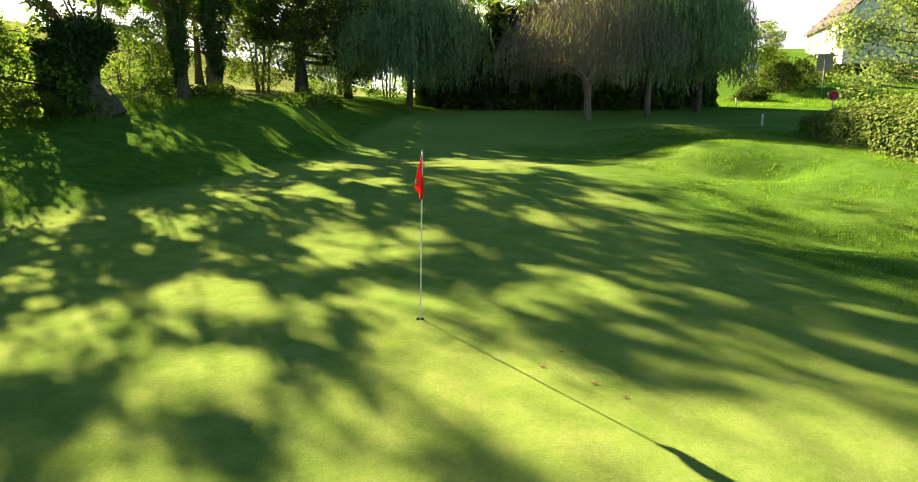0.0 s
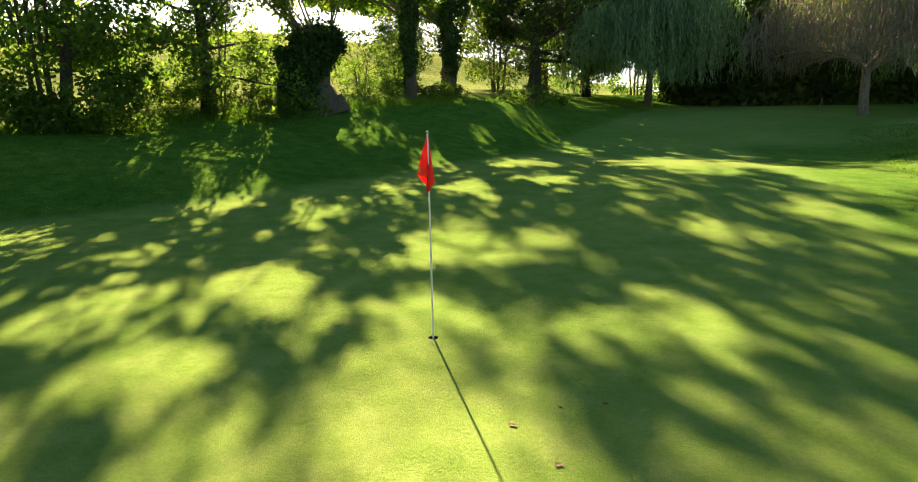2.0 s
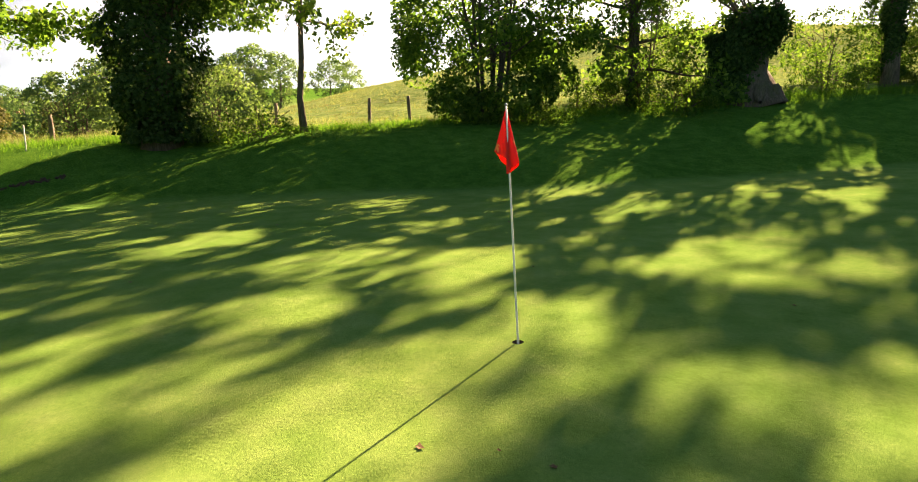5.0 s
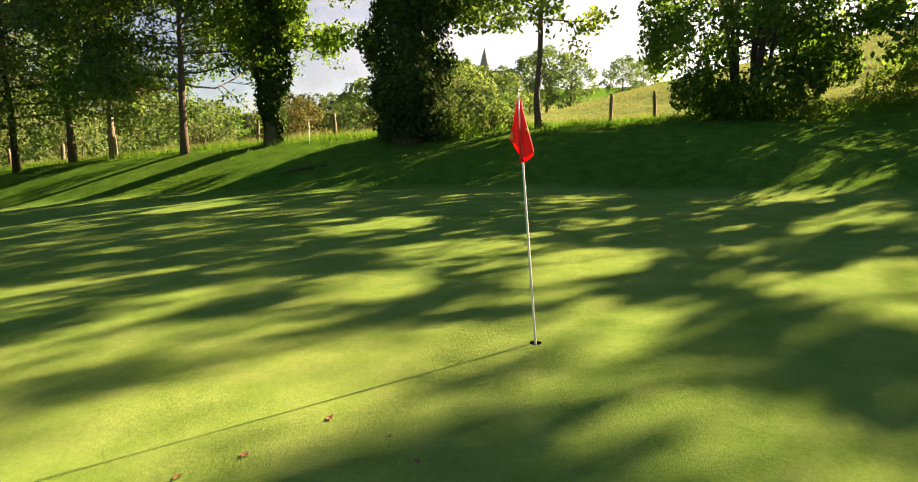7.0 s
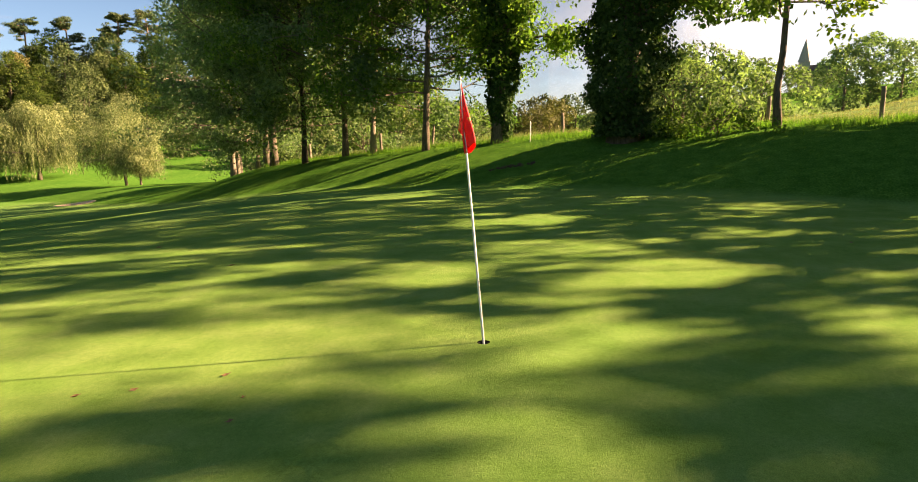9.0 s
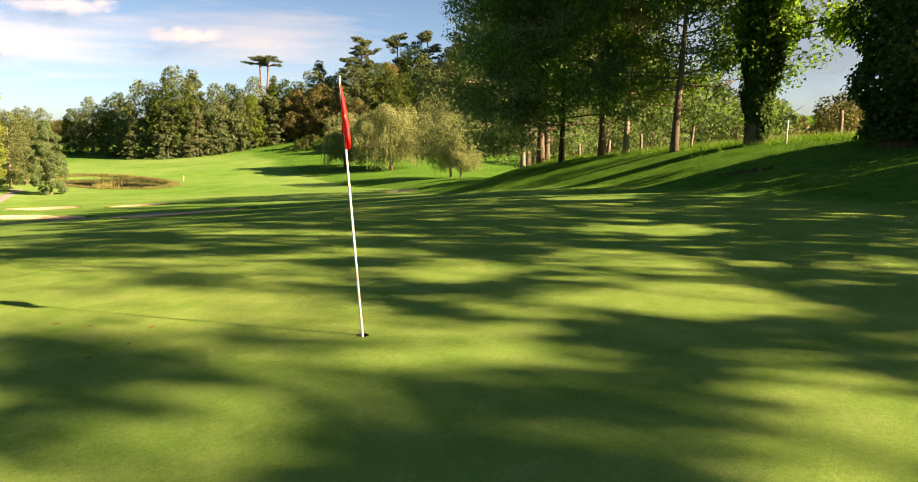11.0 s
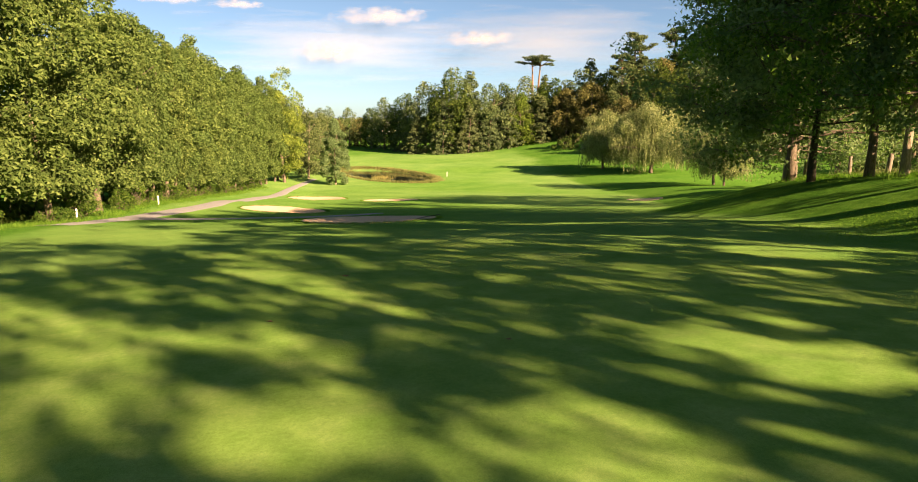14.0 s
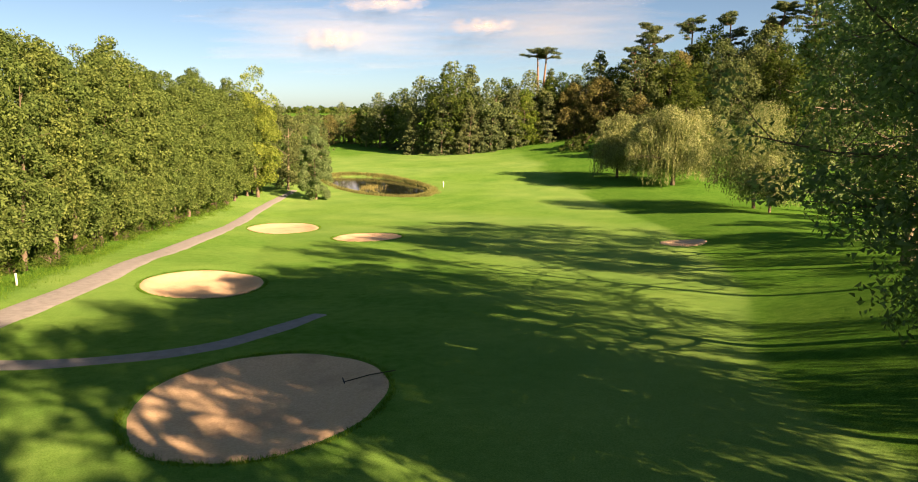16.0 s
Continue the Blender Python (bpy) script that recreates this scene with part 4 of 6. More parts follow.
def weeping(seed, m, height, radius, low, strands, per, trunk_r, leaf_m, label, leafy=1.0, leaf_len=0.24, leaf_w=0.05, bare=False, reach=(0.0, 0.0), bark_m=None, rim=0.45, head=0):
    """A weeping willow: short forked trunk, arching limbs and long hanging shoots with narrow leaves."""
    rng = np.random.default_rng(seed)
    tree = thing("willow_tree", m, label, "tree", "weeping willows")
    t = Tubes()
    fork_z = height * 0.28
    trunk = bend(rng, (0, 0, -0.3), (0.04, 0, 1), fork_z + 0.3, 6, 0, 0.035)
    t.add(trunk, trunk_r * np.linspace(1.3, 0.9, 7), 9, lumps=0.07, rng=rng)
    tips = []
    for k in range(9):
        a = 2.4 * k + rng.uniform(-0.3, 0.3)
        d = (math.cos(a), math.sin(a), rng.uniform(0.7, 1.6))
        limb = bend(rng, trunk[-1] - np.array([0, 0, rng.uniform(0, 0.5)]), d, height * rng.uniform(0.42, 0.62), 8, -1.1, 0.08)
        t.add(limb, np.linspace(trunk_r * 0.42, 0.025, 9), 6, cap=False)
        for j in range(5):
            p = limb[3 + j]
            b = a + rng.uniform(-1.2, 1.2)
            sub = bend(rng, p, (math.cos(b), math.sin(b), 0.5), radius * rng.uniform(0.35, 0.6), 5, -1.0, 0.1)
            t.add(sub, np.linspace(0.028, 0.01, 6), 4, cap=False)
            tips += list(sub[2:])
    part("trunk", t.mesh("trunk"), bark_m or BARK, tree)
    u = rng.uniform(size=strands) ** 0.6
    a = rng.uniform(0, 2 * np.pi, size=strands)
    lump = np.array([noise.noise(Vector((math.cos(x) * 1.6, math.sin(x) * 1.6, seed))) for x in a])
    r = radius * u * (1 + 0.3 * lump)
    top = height - (height * rim) * u**2.2 + 0.35 * rng.normal(size=strands)
    # shoots gather in cascades, each falling from its own bough
    boughs = 13
    ba, bu = np.arange(boughs) * 2.4 + 0.5, (np.arange(boughs) + 0.6) / boughs
    bu = bu**0.6
    bc = np.stack([radius * 0.78 * bu * np.cos(ba), radius * 0.78 * bu * np.sin(ba)], -1)
    bt = height * (1 - 0.38 * bu**2 + 0.05 * rng.normal(size=boughs))
    kb = rng.integers(boughs, size=strands)
    loose = rng.uniform(size=strands) < 0.25
    own = radius * 0.34 * np.sqrt(rng.uniform(size=strands))
    cxx, cyy = bc[kb, 0] + own * np.cos(a), bc[kb, 1] + own * np.sin(a)
    ctop = bt[kb] - height * 0.16 * (own / (radius * 0.34)) ** 2 + 0.2 * rng.normal(size=strands)
    a0, r0 = a, r
    a = np.where(loose, a0, np.arctan2(cyy, cxx))
    r = np.where(loose, r0, np.hypot(cxx, cyy))
    top = np.where(loose, np.minimum(top, height * 0.95), ctop)
    u = np.clip(r / radius, 0, 1)
    bot = low + height * 0.09 * (1 + np.sin(a * 3 + seed)) + 0.5 * np.abs(rng.normal(size=strands)) + (1 - u) * height * 0.2
    bot = np.minimum(bot, top - 0.8)
    s = np.linspace(0, 1, per)[None, :]
    sway = 0.25 * rng.normal(size=(strands, 1))
    curve = np.sin(s * 2.2) * 0.35 + s * 0.1
    px = (r * np.cos(a) + reach[0] * u)[:, None] + curve * np.cos(a)[:, None] * u[:, None] + sway * s
    py = (r * np.sin(a) + reach[1] * u)[:, None] + curve * np.sin(a)[:, None] * u[:, None] + sway[::-1] * s
    pz = top[:, None] * (1 - s) + bot[:, None] * s + 0.25 * np.sin(np.pi * s)
    at = np.stack([px, py, pz], -1)
    shoots = []
    if bare:
        p0, p1 = at[:, :-1], at[:, 1:]
        jog = rng.normal(size=p1.shape) * 0.05
        side = unit(np.stack([rng.normal(size=p0.shape[:2]), rng.normal(size=p0.shape[:2]), 0.1 * np.ones(p0.shape[:2])], -1)) * 0.011
        shoots = np.stack([p0 - side, p0 + side, p1 + jog + side * 0.7, p1 + jog - side * 0.7], 2).reshape(-1, 4, 3)
        part("twig_curtain", quad_mesh("twig_curtain", shoots), TWIG, tree, "grey bare hanging twigs")
    pts = at.reshape(-1, 3)
    pts = pts[rng.uniform(size=len(pts)) < leafy]
    pts = pts + rng.normal(size=pts.shape) * 0.07
    n = len(pts)
    d = rng.normal(size=(n, 3)) * 0.22 + np.array([0, 0, -1.0])
    d = unit(d)
    b = unit(np.cross(d, rng.normal(size=(n, 3))))
    ln = leaf_len * rng.uniform(0.7, 1.3, size=(n, 1))
    q = np.stack([pts - d * ln * 0.5 + b * leaf_w * 0.5, pts - d * ln * 0.2 - b * leaf_w * 0.6, pts + d * ln * 0.5], 1)
    if head:
        puff = lobed(rng, ROUND, height * 1.02, height * 0.16, radius * 1.0, 64, radius * 0.26, head, leaf_len * 0.8, 0.32, 1.0, 0.2)
        q = np.concatenate([q, puff])
    part("crown", quad_mesh("crown", q), leaf_m, tree)
    return tree


def pine(seed, m, height, trunk_r, spread, pads, count, size, label, flat=0.35, tiers=0.45, twin=False):
    """A tall pine: bare trunk, a few limbs, flat pads of needles."""
    rng = np.random.default_rng(seed)
    tree = thing("pine_tree", m, label, "tree", "tall pines")
    t = Tubes()
    stems = [(0.0, 0.0)] if not twin else [(-0.5, 0), (0.6, 0.2)]
    centres, radii = [], []
    for fx, fy in stems:
        line = bend(rng, (fx * 0.3, fy, -0.3), (fx * 0.16, 0.02, 1), height * 0.95, 8, 0, 0.03)
        t.add(line, trunk_r * np.linspace(1.2, 0.35, 9), 7, cap=False)
        for k in range(pads):
            u = 1 - tiers * rng.uniform() ** 1.2
            p = np.array([np.interp(u * 8, range(9), line[:, j]) for j in range(3)])
            a = 2.4 * k + rng.uniform(-0.4, 0.4)
            reach = spread * rng.uniform(0.4, 1.0) * (1.15 - 0.5 * (u - (1 - tiers)) / tiers)
            limb = bend(rng, p, (math.cos(a), math.sin(a), 0.35), reach, 4, 0.15, 0.1)
            t.add(limb, np.linspace(trunk_r * 0.35, 0.03, 5), 4, cap=False)
            for q in limb[2:]:
                centres.append(q + rng.normal(size=3) * spread * 0.06)
                radii.append(spread * rng.uniform(0.13, 0.30))
        centres.append(line[-1])
        radii.append(spread * 0.4)
    part("trunk", t.mesh("trunk"), BARK_WARM, tree)
    q = clumps_to_leaves(rng, centres, radii, count, size, 0.45, flat, corners=3)
    part("crown", quad_mesh("crown", q), LEAF_PINE, tree)
    return tree


def tufts(name, rng, xy, blades, height, material, label, spread=0.12, width=0.018, z=None):
    """Grass blades standing in tufts: uncountable, one object."""
    xy = np.asarray(xy, float)
    p = np.repeat(xy, blades, 0) + rng.normal(size=(len(xy) * blades, 2)) * spread
    base = np.c_[p, land(p[:, 0], p[:, 1]) - 0.02 if z is None else np.full(len(p), z)]
    n = len(base)
    h = height * rng.uniform(0.45, 1.2, size=(n, 1)) * np.repeat(rng.uniform(0.6, 1.2, size=(len(xy), 1)), blades, 0)
    d = unit(np.c_[rng.normal(size=(n, 2)) * 0.35, np.ones(n)])
    side = unit(np.c_[rng.normal(size=(n, 2)), np.zeros(n)]) * width * 0.5
    tip = base + d * h + np.c_[rng.normal(size=(n, 2)) * h * 0.22, np.zeros(n)]
    q = np.stack([base - side, base + side, tip], 1)
    return tagged(part(name, quad_mesh(name, q), material), label, "grass", kind="stuff")


def scaled(x, y, turn, k, kz=None, sink=0.0):
    return on_ground(x, y, turn, sink) @ Matrix.Diagonal((k, k, kz or k, 1))


# ---- flagstick, cup and litter on the green ----
TOP = Vector((0.051, -0.182, 2.12))


def flagstick():
    ob = thing("flagstick", pose(0, 0, 0), "white golf flagstick leaning slightly in its hole, red flag hanging limp", "flagstick")
    t = Tubes()
    hs = np.linspace(-0.1, 1, 9)
    t.add(np.array([np.array(TOP) * h for h in hs]), np.interp(hs, [-0.1, 0.5, 1], [0.0105, 0.0095, 0.0075]), 10)
    part("pole", t.mesh("pole"), WHITE, ob, "thin white fibreglass pole")
    bm = bmesh.new()
    bmesh.ops.create_uvsphere(bm, u_segments=10, v_segments=6, radius=0.014)
    cap = part("finial", bm, METAL, ob, smooth=True)
    cap.location = TOP
    # cloth: columns side by side from the hoist out, folded in plan and spreading as they fall; x, y, length
    rows, cols = 30, 48
    folds = [(0.0, 0.0, 0.42), (-0.045, -0.06, 0.39), (-0.088, -0.098, 0.36), (-0.088, -0.066, 0.38), (-0.03, -0.03, 0.46), (0.012, 0.012, 0.50), (0.022, 0.066, 0.46), (0.0, 0.07, 0.49), (-0.03, 0.02, 0.54), (-0.012, -0.018, 0.55), (0.014, 0.004, 0.535)]
    key = np.linspace(0, 1, len(folds))
    bm = bmesh.new()
    grid = []
    for i in range(rows + 1):
        s = i / rows
        line = []
        for j in range(cols + 1):
            u = j / cols
            x, y, length = (float(curve_through(u, [(q, f[k]) for q, f in zip(key, folds)])) for k in range(3))
            drop = length * s
            fan = 0.06 + 0.94 * min(1.15, drop / 0.38)
            wave = 0.006 * fan * math.sin(11 * u + 5 * s)
            at = TOP * 0.985 + Vector((x * fan + wave, y * fan - wave, -drop))
            at += Vector((TOP.x, TOP.y, 0)) * (at.z / TOP.z - 1)
            line.append(bm.verts.new(at))
        grid.append(line)
    for i in range(rows):
        for j in range(cols):
            bm.faces.new((grid[i][j], grid[i][j + 1], grid[i + 1][j + 1], grid[i + 1][j]))
    flag = part("flag", bm, CLOTH, ob, "limp red cloth flag in loose folds, orange print on its lower edge", True)
    flag.data.materials.append(PRINT)
    for f in flag.data.polygons:
        i, j = divmod(f.index, cols)
        if (i > 24 - abs(j - 10) * 0.25 and 5 < j < 17 and (i * 3 + j * 5) % 7 and i < 29) or (16 < i < 20 and abs(j - 29) < 20 - i):
            f.material_index = 1
    sol = flag.modifiers.new("cloth", "SOLIDIFY")
    sol.thickness = 0.0012
    bm = bmesh.new()
    for a, b, r in ((-0.16, 0, 0.054), ):
        bot = [bm.verts.new((r * math.cos(2 * math.pi * k / 24), r * math.sin(2 * math.pi * k / 24), a)) for k in range(24)]
        top = [bm.verts.new((r * math.cos(2 * math.pi * k / 24), r * math.sin(2 * math.pi * k / 24), -0.012)) for k in range(24)]
        for k in range(24):
            bm.faces.new((bot[(k + 1) % 24], bot[k], top[k], top[(k + 1) % 24]))
        bm.faces.new(bot)
    cup = part("golf_hole_cup", bm, BLACK, None, smooth=True)
    tagged(cup, "dark round hole cup sunk in the green", "golf hole")


flagstick()


def litter():
    rng = np.random.default_rng(8)
    spots = [(1.36, -1.49, 0.05), (1.82, -1.9, 0.05), (1.94, -0.86, 0.04), (-1.77, -4.6, 0.06), (1.62, -1.06, 0.025), (2.05, -2.2, 0.04), (-2.4, 1.6, 0.03), (-5.6, 3.0, 0.05), (-7.6, -0.9, 0.05), (-6.3, -6.9, 0.05), (-2.7, -7.2, 0.07), (3.2, 2.2, 0.04), (-4.2, -3.3, 0.04), (0.4, 3.1, 0.03)]
    for x, y, s in spots:
        verts, faces = [], []
        a0 = rng.uniform(0, 6.28)
        for k in range(9):
            a = a0 + 2 * math.pi * k / 9
            r = s * (0.55 + 0.45 * (k % 2)) * rng.uniform(0.8, 1.1)
            verts.append((r * math.cos(a), 0.7 * r * math.sin(a), 0.006 + 0.3 * abs(r) * rng.uniform(0.1, 0.9)))
        verts += [(0, 0, 0.004), (0, 0, -0.002)]
        faces = [(k, (k + 1) % 9, 9) for k in range(9)] + [((k + 1) % 9, k, 10) for k in range(9)]
        leaf = part("fallen_leaf", mesh_of("fallen_leaf", verts, faces), BROWN_LEAF)
        leaf.matrix_world = on_ground(x, y)
        tagged(leaf, "small curled brown leaf lying on the green", "leaf", "fallen leaves on the green")


litter()


# ---- west bank: fence, pollard, ivy-clad and leafy trees ----
def scuff():
    """A torn line of clods and bare soil along the bank."""
    rng = np.random.default_rng(71)
    bm = bmesh.new()
    for i in range(46):
        u = rng.uniform() ** 0.8
        x, y = -14.95 - 0.34 * u + rng.normal() * 0.07, -6.8 + 1.65 * u + rng.normal() * 0.05
        r = rng.uniform(0.018, 0.06)
        out = bmesh.ops.create_icosphere(bm, subdivisions=1, radius=r, matrix=pose(x, y, ground_z(x, y) + r * 0.2))
        for v in out["verts"]:
            v.co += Vector(rng.normal(size=3) * r * 0.28)
    tagged(part("soil_scuff", bm, SOIL), "torn clods of dark bare soil along the grass bank", "soil", "", "stuff")


scuff()


def fence():
    line = [(-25.5, -22.5, 1.0), (-24.2, -19.2, 1.0), (-23.0, -16.0, 1.05), (-22.0, -12.6, 1.1), (-21.4, -9.3, 1.0), (-20.9, -6.0, 0.95), (-20.6, -3.2, 0.9), (-20.4, -0.4, 0.95), (-21.2, 1.4, 1.0), (-19.7, 4.65, 1.05), (-19.6, 6.3, 1.05), (-18.9, 10.2, 1.0), (-18.4, 13.3, 0.95), (-16.9, 17.6, 1.1), (-16.2, 21.4, 1.15), (-15.4, 25.0, 1.0)]
    ob = thing("wire_fence", pose(0, 0, 0), "old field fence of leaning weathered wooden posts and wire", "fence")
    rng = np.random.default_rng(5)
    tops = []
    for x, y, h in line:
        z = ground_z(x, y)
        lean = rng.normal(size=2) * 0.07
        t = Tubes()
        pts = np.array([(x + lean[0] * k * h, y + lean[1] * k * h, z - 0.3 + k * (h + 0.3)) for k in np.linspace(0, 1, 6)])
        t.add(pts, 0.075 * np.array([1, 1.05, 0.95, 1.0, 0.95, 0.8]) * rng.uniform(0.8, 1.3), 8, lumps=0.1, rng=rng)
        part("post", t.mesh("post"), WOOD_OLD, ob)
        tops.append(pts[-1])
    for drop in (0.15, 0.5, 0.8):
        t = Tubes()
        pts = []
        for a, b in zip(tops, tops[1:]):
            for k in np.linspace(0, 1, 5)[:-1]:
                p = a * (1 - k) + b * k
                pts.append((p[0], p[1], p[2] - drop - 0.05 * math.sin(math.pi * k)))
        t.add(pts, np.full(len(pts), 0.003), 3, cap=False)
        part("wire", t.mesh("wire"), METAL, ob, "rusty fence wire")


fence()


def pollard():
    rng = np.random.default_rng(12)
    ob = thing("pollard_tree", on_ground(-13.75, 18.2), "old leaning pollard trunk with a great ball of ivy on top", "tree")
    t = Tubes()
    hs = np.linspace(-0.3, 3.2, 12)
    axis = np.stack([-0.30 * np.sin(hs * 0.9), -0.2 * np.sin(hs * 0.9), hs], -1)
    t.add(axis, np.interp(hs, [-0.3, 0.1, 0.6, 1.4, 2.2, 3.2], [1.15, 0.98, 0.84, 0.74, 0.85, 0.7]), 22, lumps=0.09, rng=rng)
    for k in range(7):
        a = 2 * math.pi * k / 7 + 0.3
        root = bend(rng, (0.7 * math.cos(a), 0.7 * math.sin(a), 0.5), (math.cos(a), math.sin(a), -1.1), 0.75, 4, 0, 0.08)
        t.add(root, [0.3, 0.26, 0.2, 0.13, 0.08], 7, cap=False, lumps=0.1, rng=rng)
    part("trunk", t.mesh("trunk"), BARK, ob, "gnarled grey-brown trunk")
    c, r = [], []
    for k in range(70):
        d = unit(rng.normal(size=3))
        c.append(np.array([-0.05, -0.05, 2.65]) + d * np.array([0.95, 0.95, 0.95]) * rng.uniform(0.55, 1.0))
        r.append(rng.uniform(0.35, 0.65))
    q = [clumps_to_leaves(rng, c, r, 13000, 0.13, 0.85, 0.9, 0.4)]
    q.append(ivy_sleeve(rng, axis[1:10] + np.array([-0.26, -0.3, 0]), [1.0, 0.96, 0.92, 0.88, 0.86, 0.9, 1.0, 1.0, 1.0], 16000, 0.13, 0.2))
    part("ivy", quad_mesh("ivy", np.concatenate(q)), IVY, ob, "thick dark ivy head")
    t = Tubes()
    tips, rad = [], []
    for k in range(13):
        a = rng.uniform(0, 6.28)
        rod = bend(rng, (0.5 * math.cos(a), 0.5 * math.sin(a), 3.0), (math.cos(a) * 0.7 - 0.5, math.sin(a) * 0.7 - 0.1, 1.3), rng.uniform(2.5, 5.6), 6, 0.2, 0.08)
        t.add(rod, np.linspace(0.045, 0.01, 7), 5, cap=False)
        for p in rod[3:]:
            tips.append(p)
            rad.append(0.58)
    part("shoots", t.mesh("shoots"), BARK, ob, "thin upright shoots")
    part("crown", quad_mesh("crown", let_sun_in(rng, clumps_to_leaves(rng, tips, rad, 8500, 0.16), on_ground(-13.75, 18.2))), LEAF_YELLOW, ob, "sparse yellowing leaves")


pollard()
W = "trees along the west bank"
ivy_tree(21, on_ground(-12.7, 24.6), 13.2, 0.3, 0.5, 8.8, 6500, (7.2, 4.8, 20, 8800, 0.2, LEAF, 0.7), "tall forked tree with a thick sleeve of ivy", W, (-0.8, 0.5), True)
ivy_tree(22, on_ground(-13.4, 31.2), 13.6, 0.4, 0.8, 9.0, 8000, (8.9, 5.4, 20, 13000, 0.2, LEAF, 0.75), "straight tall tree clad in ivy", W, (0.3, 0.6))
broadleaf(23, on_ground(-17.0, 15.0), 14.0, 0.24, 1.2, 4.2, 32, 16000, 0.2, BARK_DARK, LEAF, "leafy tree with a dark trunk before the fence", W, (0.4, -0.4), clump=0.75)
shrub("bush", 24, on_ground(-16.7, 15.3), COLUMN, 5.6, 0.3, 1.7, 70, 0.5, 8000, 0.16, LEAF, "leafy thicket of shoots round a tree at the fence", "bush", "bushes along the west bank", 0.05, stems=4)
shrub("tree", 25, on_ground(-17.7, 8.9), [(0, 0.45), (0.1, 0.75), (0.25, 1.0), (0.45, 1.0), (0.6, 0.66), (0.75, 0.36), (0.9, 0.16), (1, 0.06)], 10.8, 0.1, 3.35, 125, 0.8, 34000, 0.18, LEAF, "bushy many-stemmed tree leafy down to the grass", "tree", W, 0.07, BARK_DARK, 0.8, 8, 4)
broadleaf(26, on_ground(-17.9, 1.8), 10.0, 0.12, 3.1, 2.5, 16, 5000, 0.2, BARK, LEAF_YELLOW, "slender tree with a bare trunk and few yellowing leaves", W, (0.15, 0.25), clump=0.6)
ivy_tree(27, on_ground(-17.3, -2.7), 12.4, 0.5, 1.2, 7.5, 30000, (5.4, 5.2, 22, 22000, 0.16, LEAF_WILLOW, 0.8), "large tree wrapped in a broad dark mass of ivy", W, (0.3, 0.3))
ivy_tree(28, on_ground(-19.0, -7.9), 11.6, 0.32, 0.75, 8.2, 9000, (6.3, 4.2, 16, 15000, 0.17, LEAF, 0.8), "tall narrow tree sheathed in ivy", W, (0.0, 0.3))
broadleaf(29, on_ground(-19.3, -11.4), 10.8, 0.15, 2.3, 4.5, 32, 30000, 0.18, BARK, LEAF, "broad leafy tree with a sunlit leaning trunk", W, (-0.5, 0.3), clump=0.85, corners=3)
broadleaf(30, on_ground(-20.5, -14.8), 10.8, 0.13, 2.2, 4.4, 30, 30000, 0.18, BARK_PALE, LEAF_SILVER, "broad leafy tree with a slim pale trunk", W, (-0.3, 0.2), clump=0.85, corners=3)
broadleaf(31, on_ground(-21.1, -16.8), 10.7, 0.15, 2.2, 4.4, 30, 30000, 0.18, BARK, LEAF, "dense leafy tree with a brown trunk", W, clump=0.85, corners=3)
broadleaf(32, on_ground(-20.3, -18.6), 10.2, 0.14, 1.7, 4.4, 30, 30000, 0.18, BARK_DARK, LEAF_SILVER, "dense grey-green leafy tree on the bank", W, clump=0.85, corners=3)
broadleaf(33, on_ground(-22.5, -22.5), 10.0, 0.22, 1.4, 5.4, 34, 38000, 0.18, BARK, LEAF_SILVER, "large spreading tree with a warm brown trunk", W, clump=0.95, corners=3)
for k, (x, y, h, s) in enumerate([(-33.0, -36.2, 13.5, 5.2), (-34.2, -37.0, 13.0, 5.0), (-29.0, -29.0, 13.0, 5.0), (-38.5, -41.0, 15.0, 5.5), (-44.0, -44.0, 15.5, 5.5)]):
    broadleaf(40 + k, on_ground(x, y), h, 0.22, 2.4, s, 32, 21000, 0.21, BARK_PALE if k < 2 else BARK, LEAF_SILVER, "spreading leafy tree at the fairway's edge", "trees beside the fairway", clump=0.95, corners=3)
B = "bushes along the west bank"
shrub("bush", 51, on_ground(-15.0, 23.6), ROUND, 3.2, 0.3, 1.4, 50, 0.45, 3000, 0.15, LEAF, "backlit green bush behind the grass bank", "bush", B, 0.05, stems=3)
shrub("bush", 52, on_ground(-15.4, 28.4), ROUND, 4.4, 0.3, 1.6, 70, 0.5, 6500, 0.16, LEAF, "leafy bush between the ivy-clad trunks", "bush", B, 0.05, stems=3)
shrub("bush", 53, on_ground(-12.2, 36.5), ROUND, 8.5, 0.3, 2.8, 90, 0.7, 9000, 0.17, LEAF, "tall dense bush at the wood's edge", "bush", B, 0.08, stems=4)
shrub("bush", 54, on_ground(-14.6, 15.3), MOUND, 1.1, 0.0, 1.6, 40, 0.3, 3000, 0.1, LEAF, "low weedy growth at the foot of the pollard", "bush", B, 0.02, stems=3)
shrub("bush", 55, on_ground(-13.4, 21.8), MOUND, 0.9, 0.0, 1.4, 40, 0.3, 2600, 0.1, LEAF, "low nettles on the bank's edge", "bush", B, 0.02, stems=3)
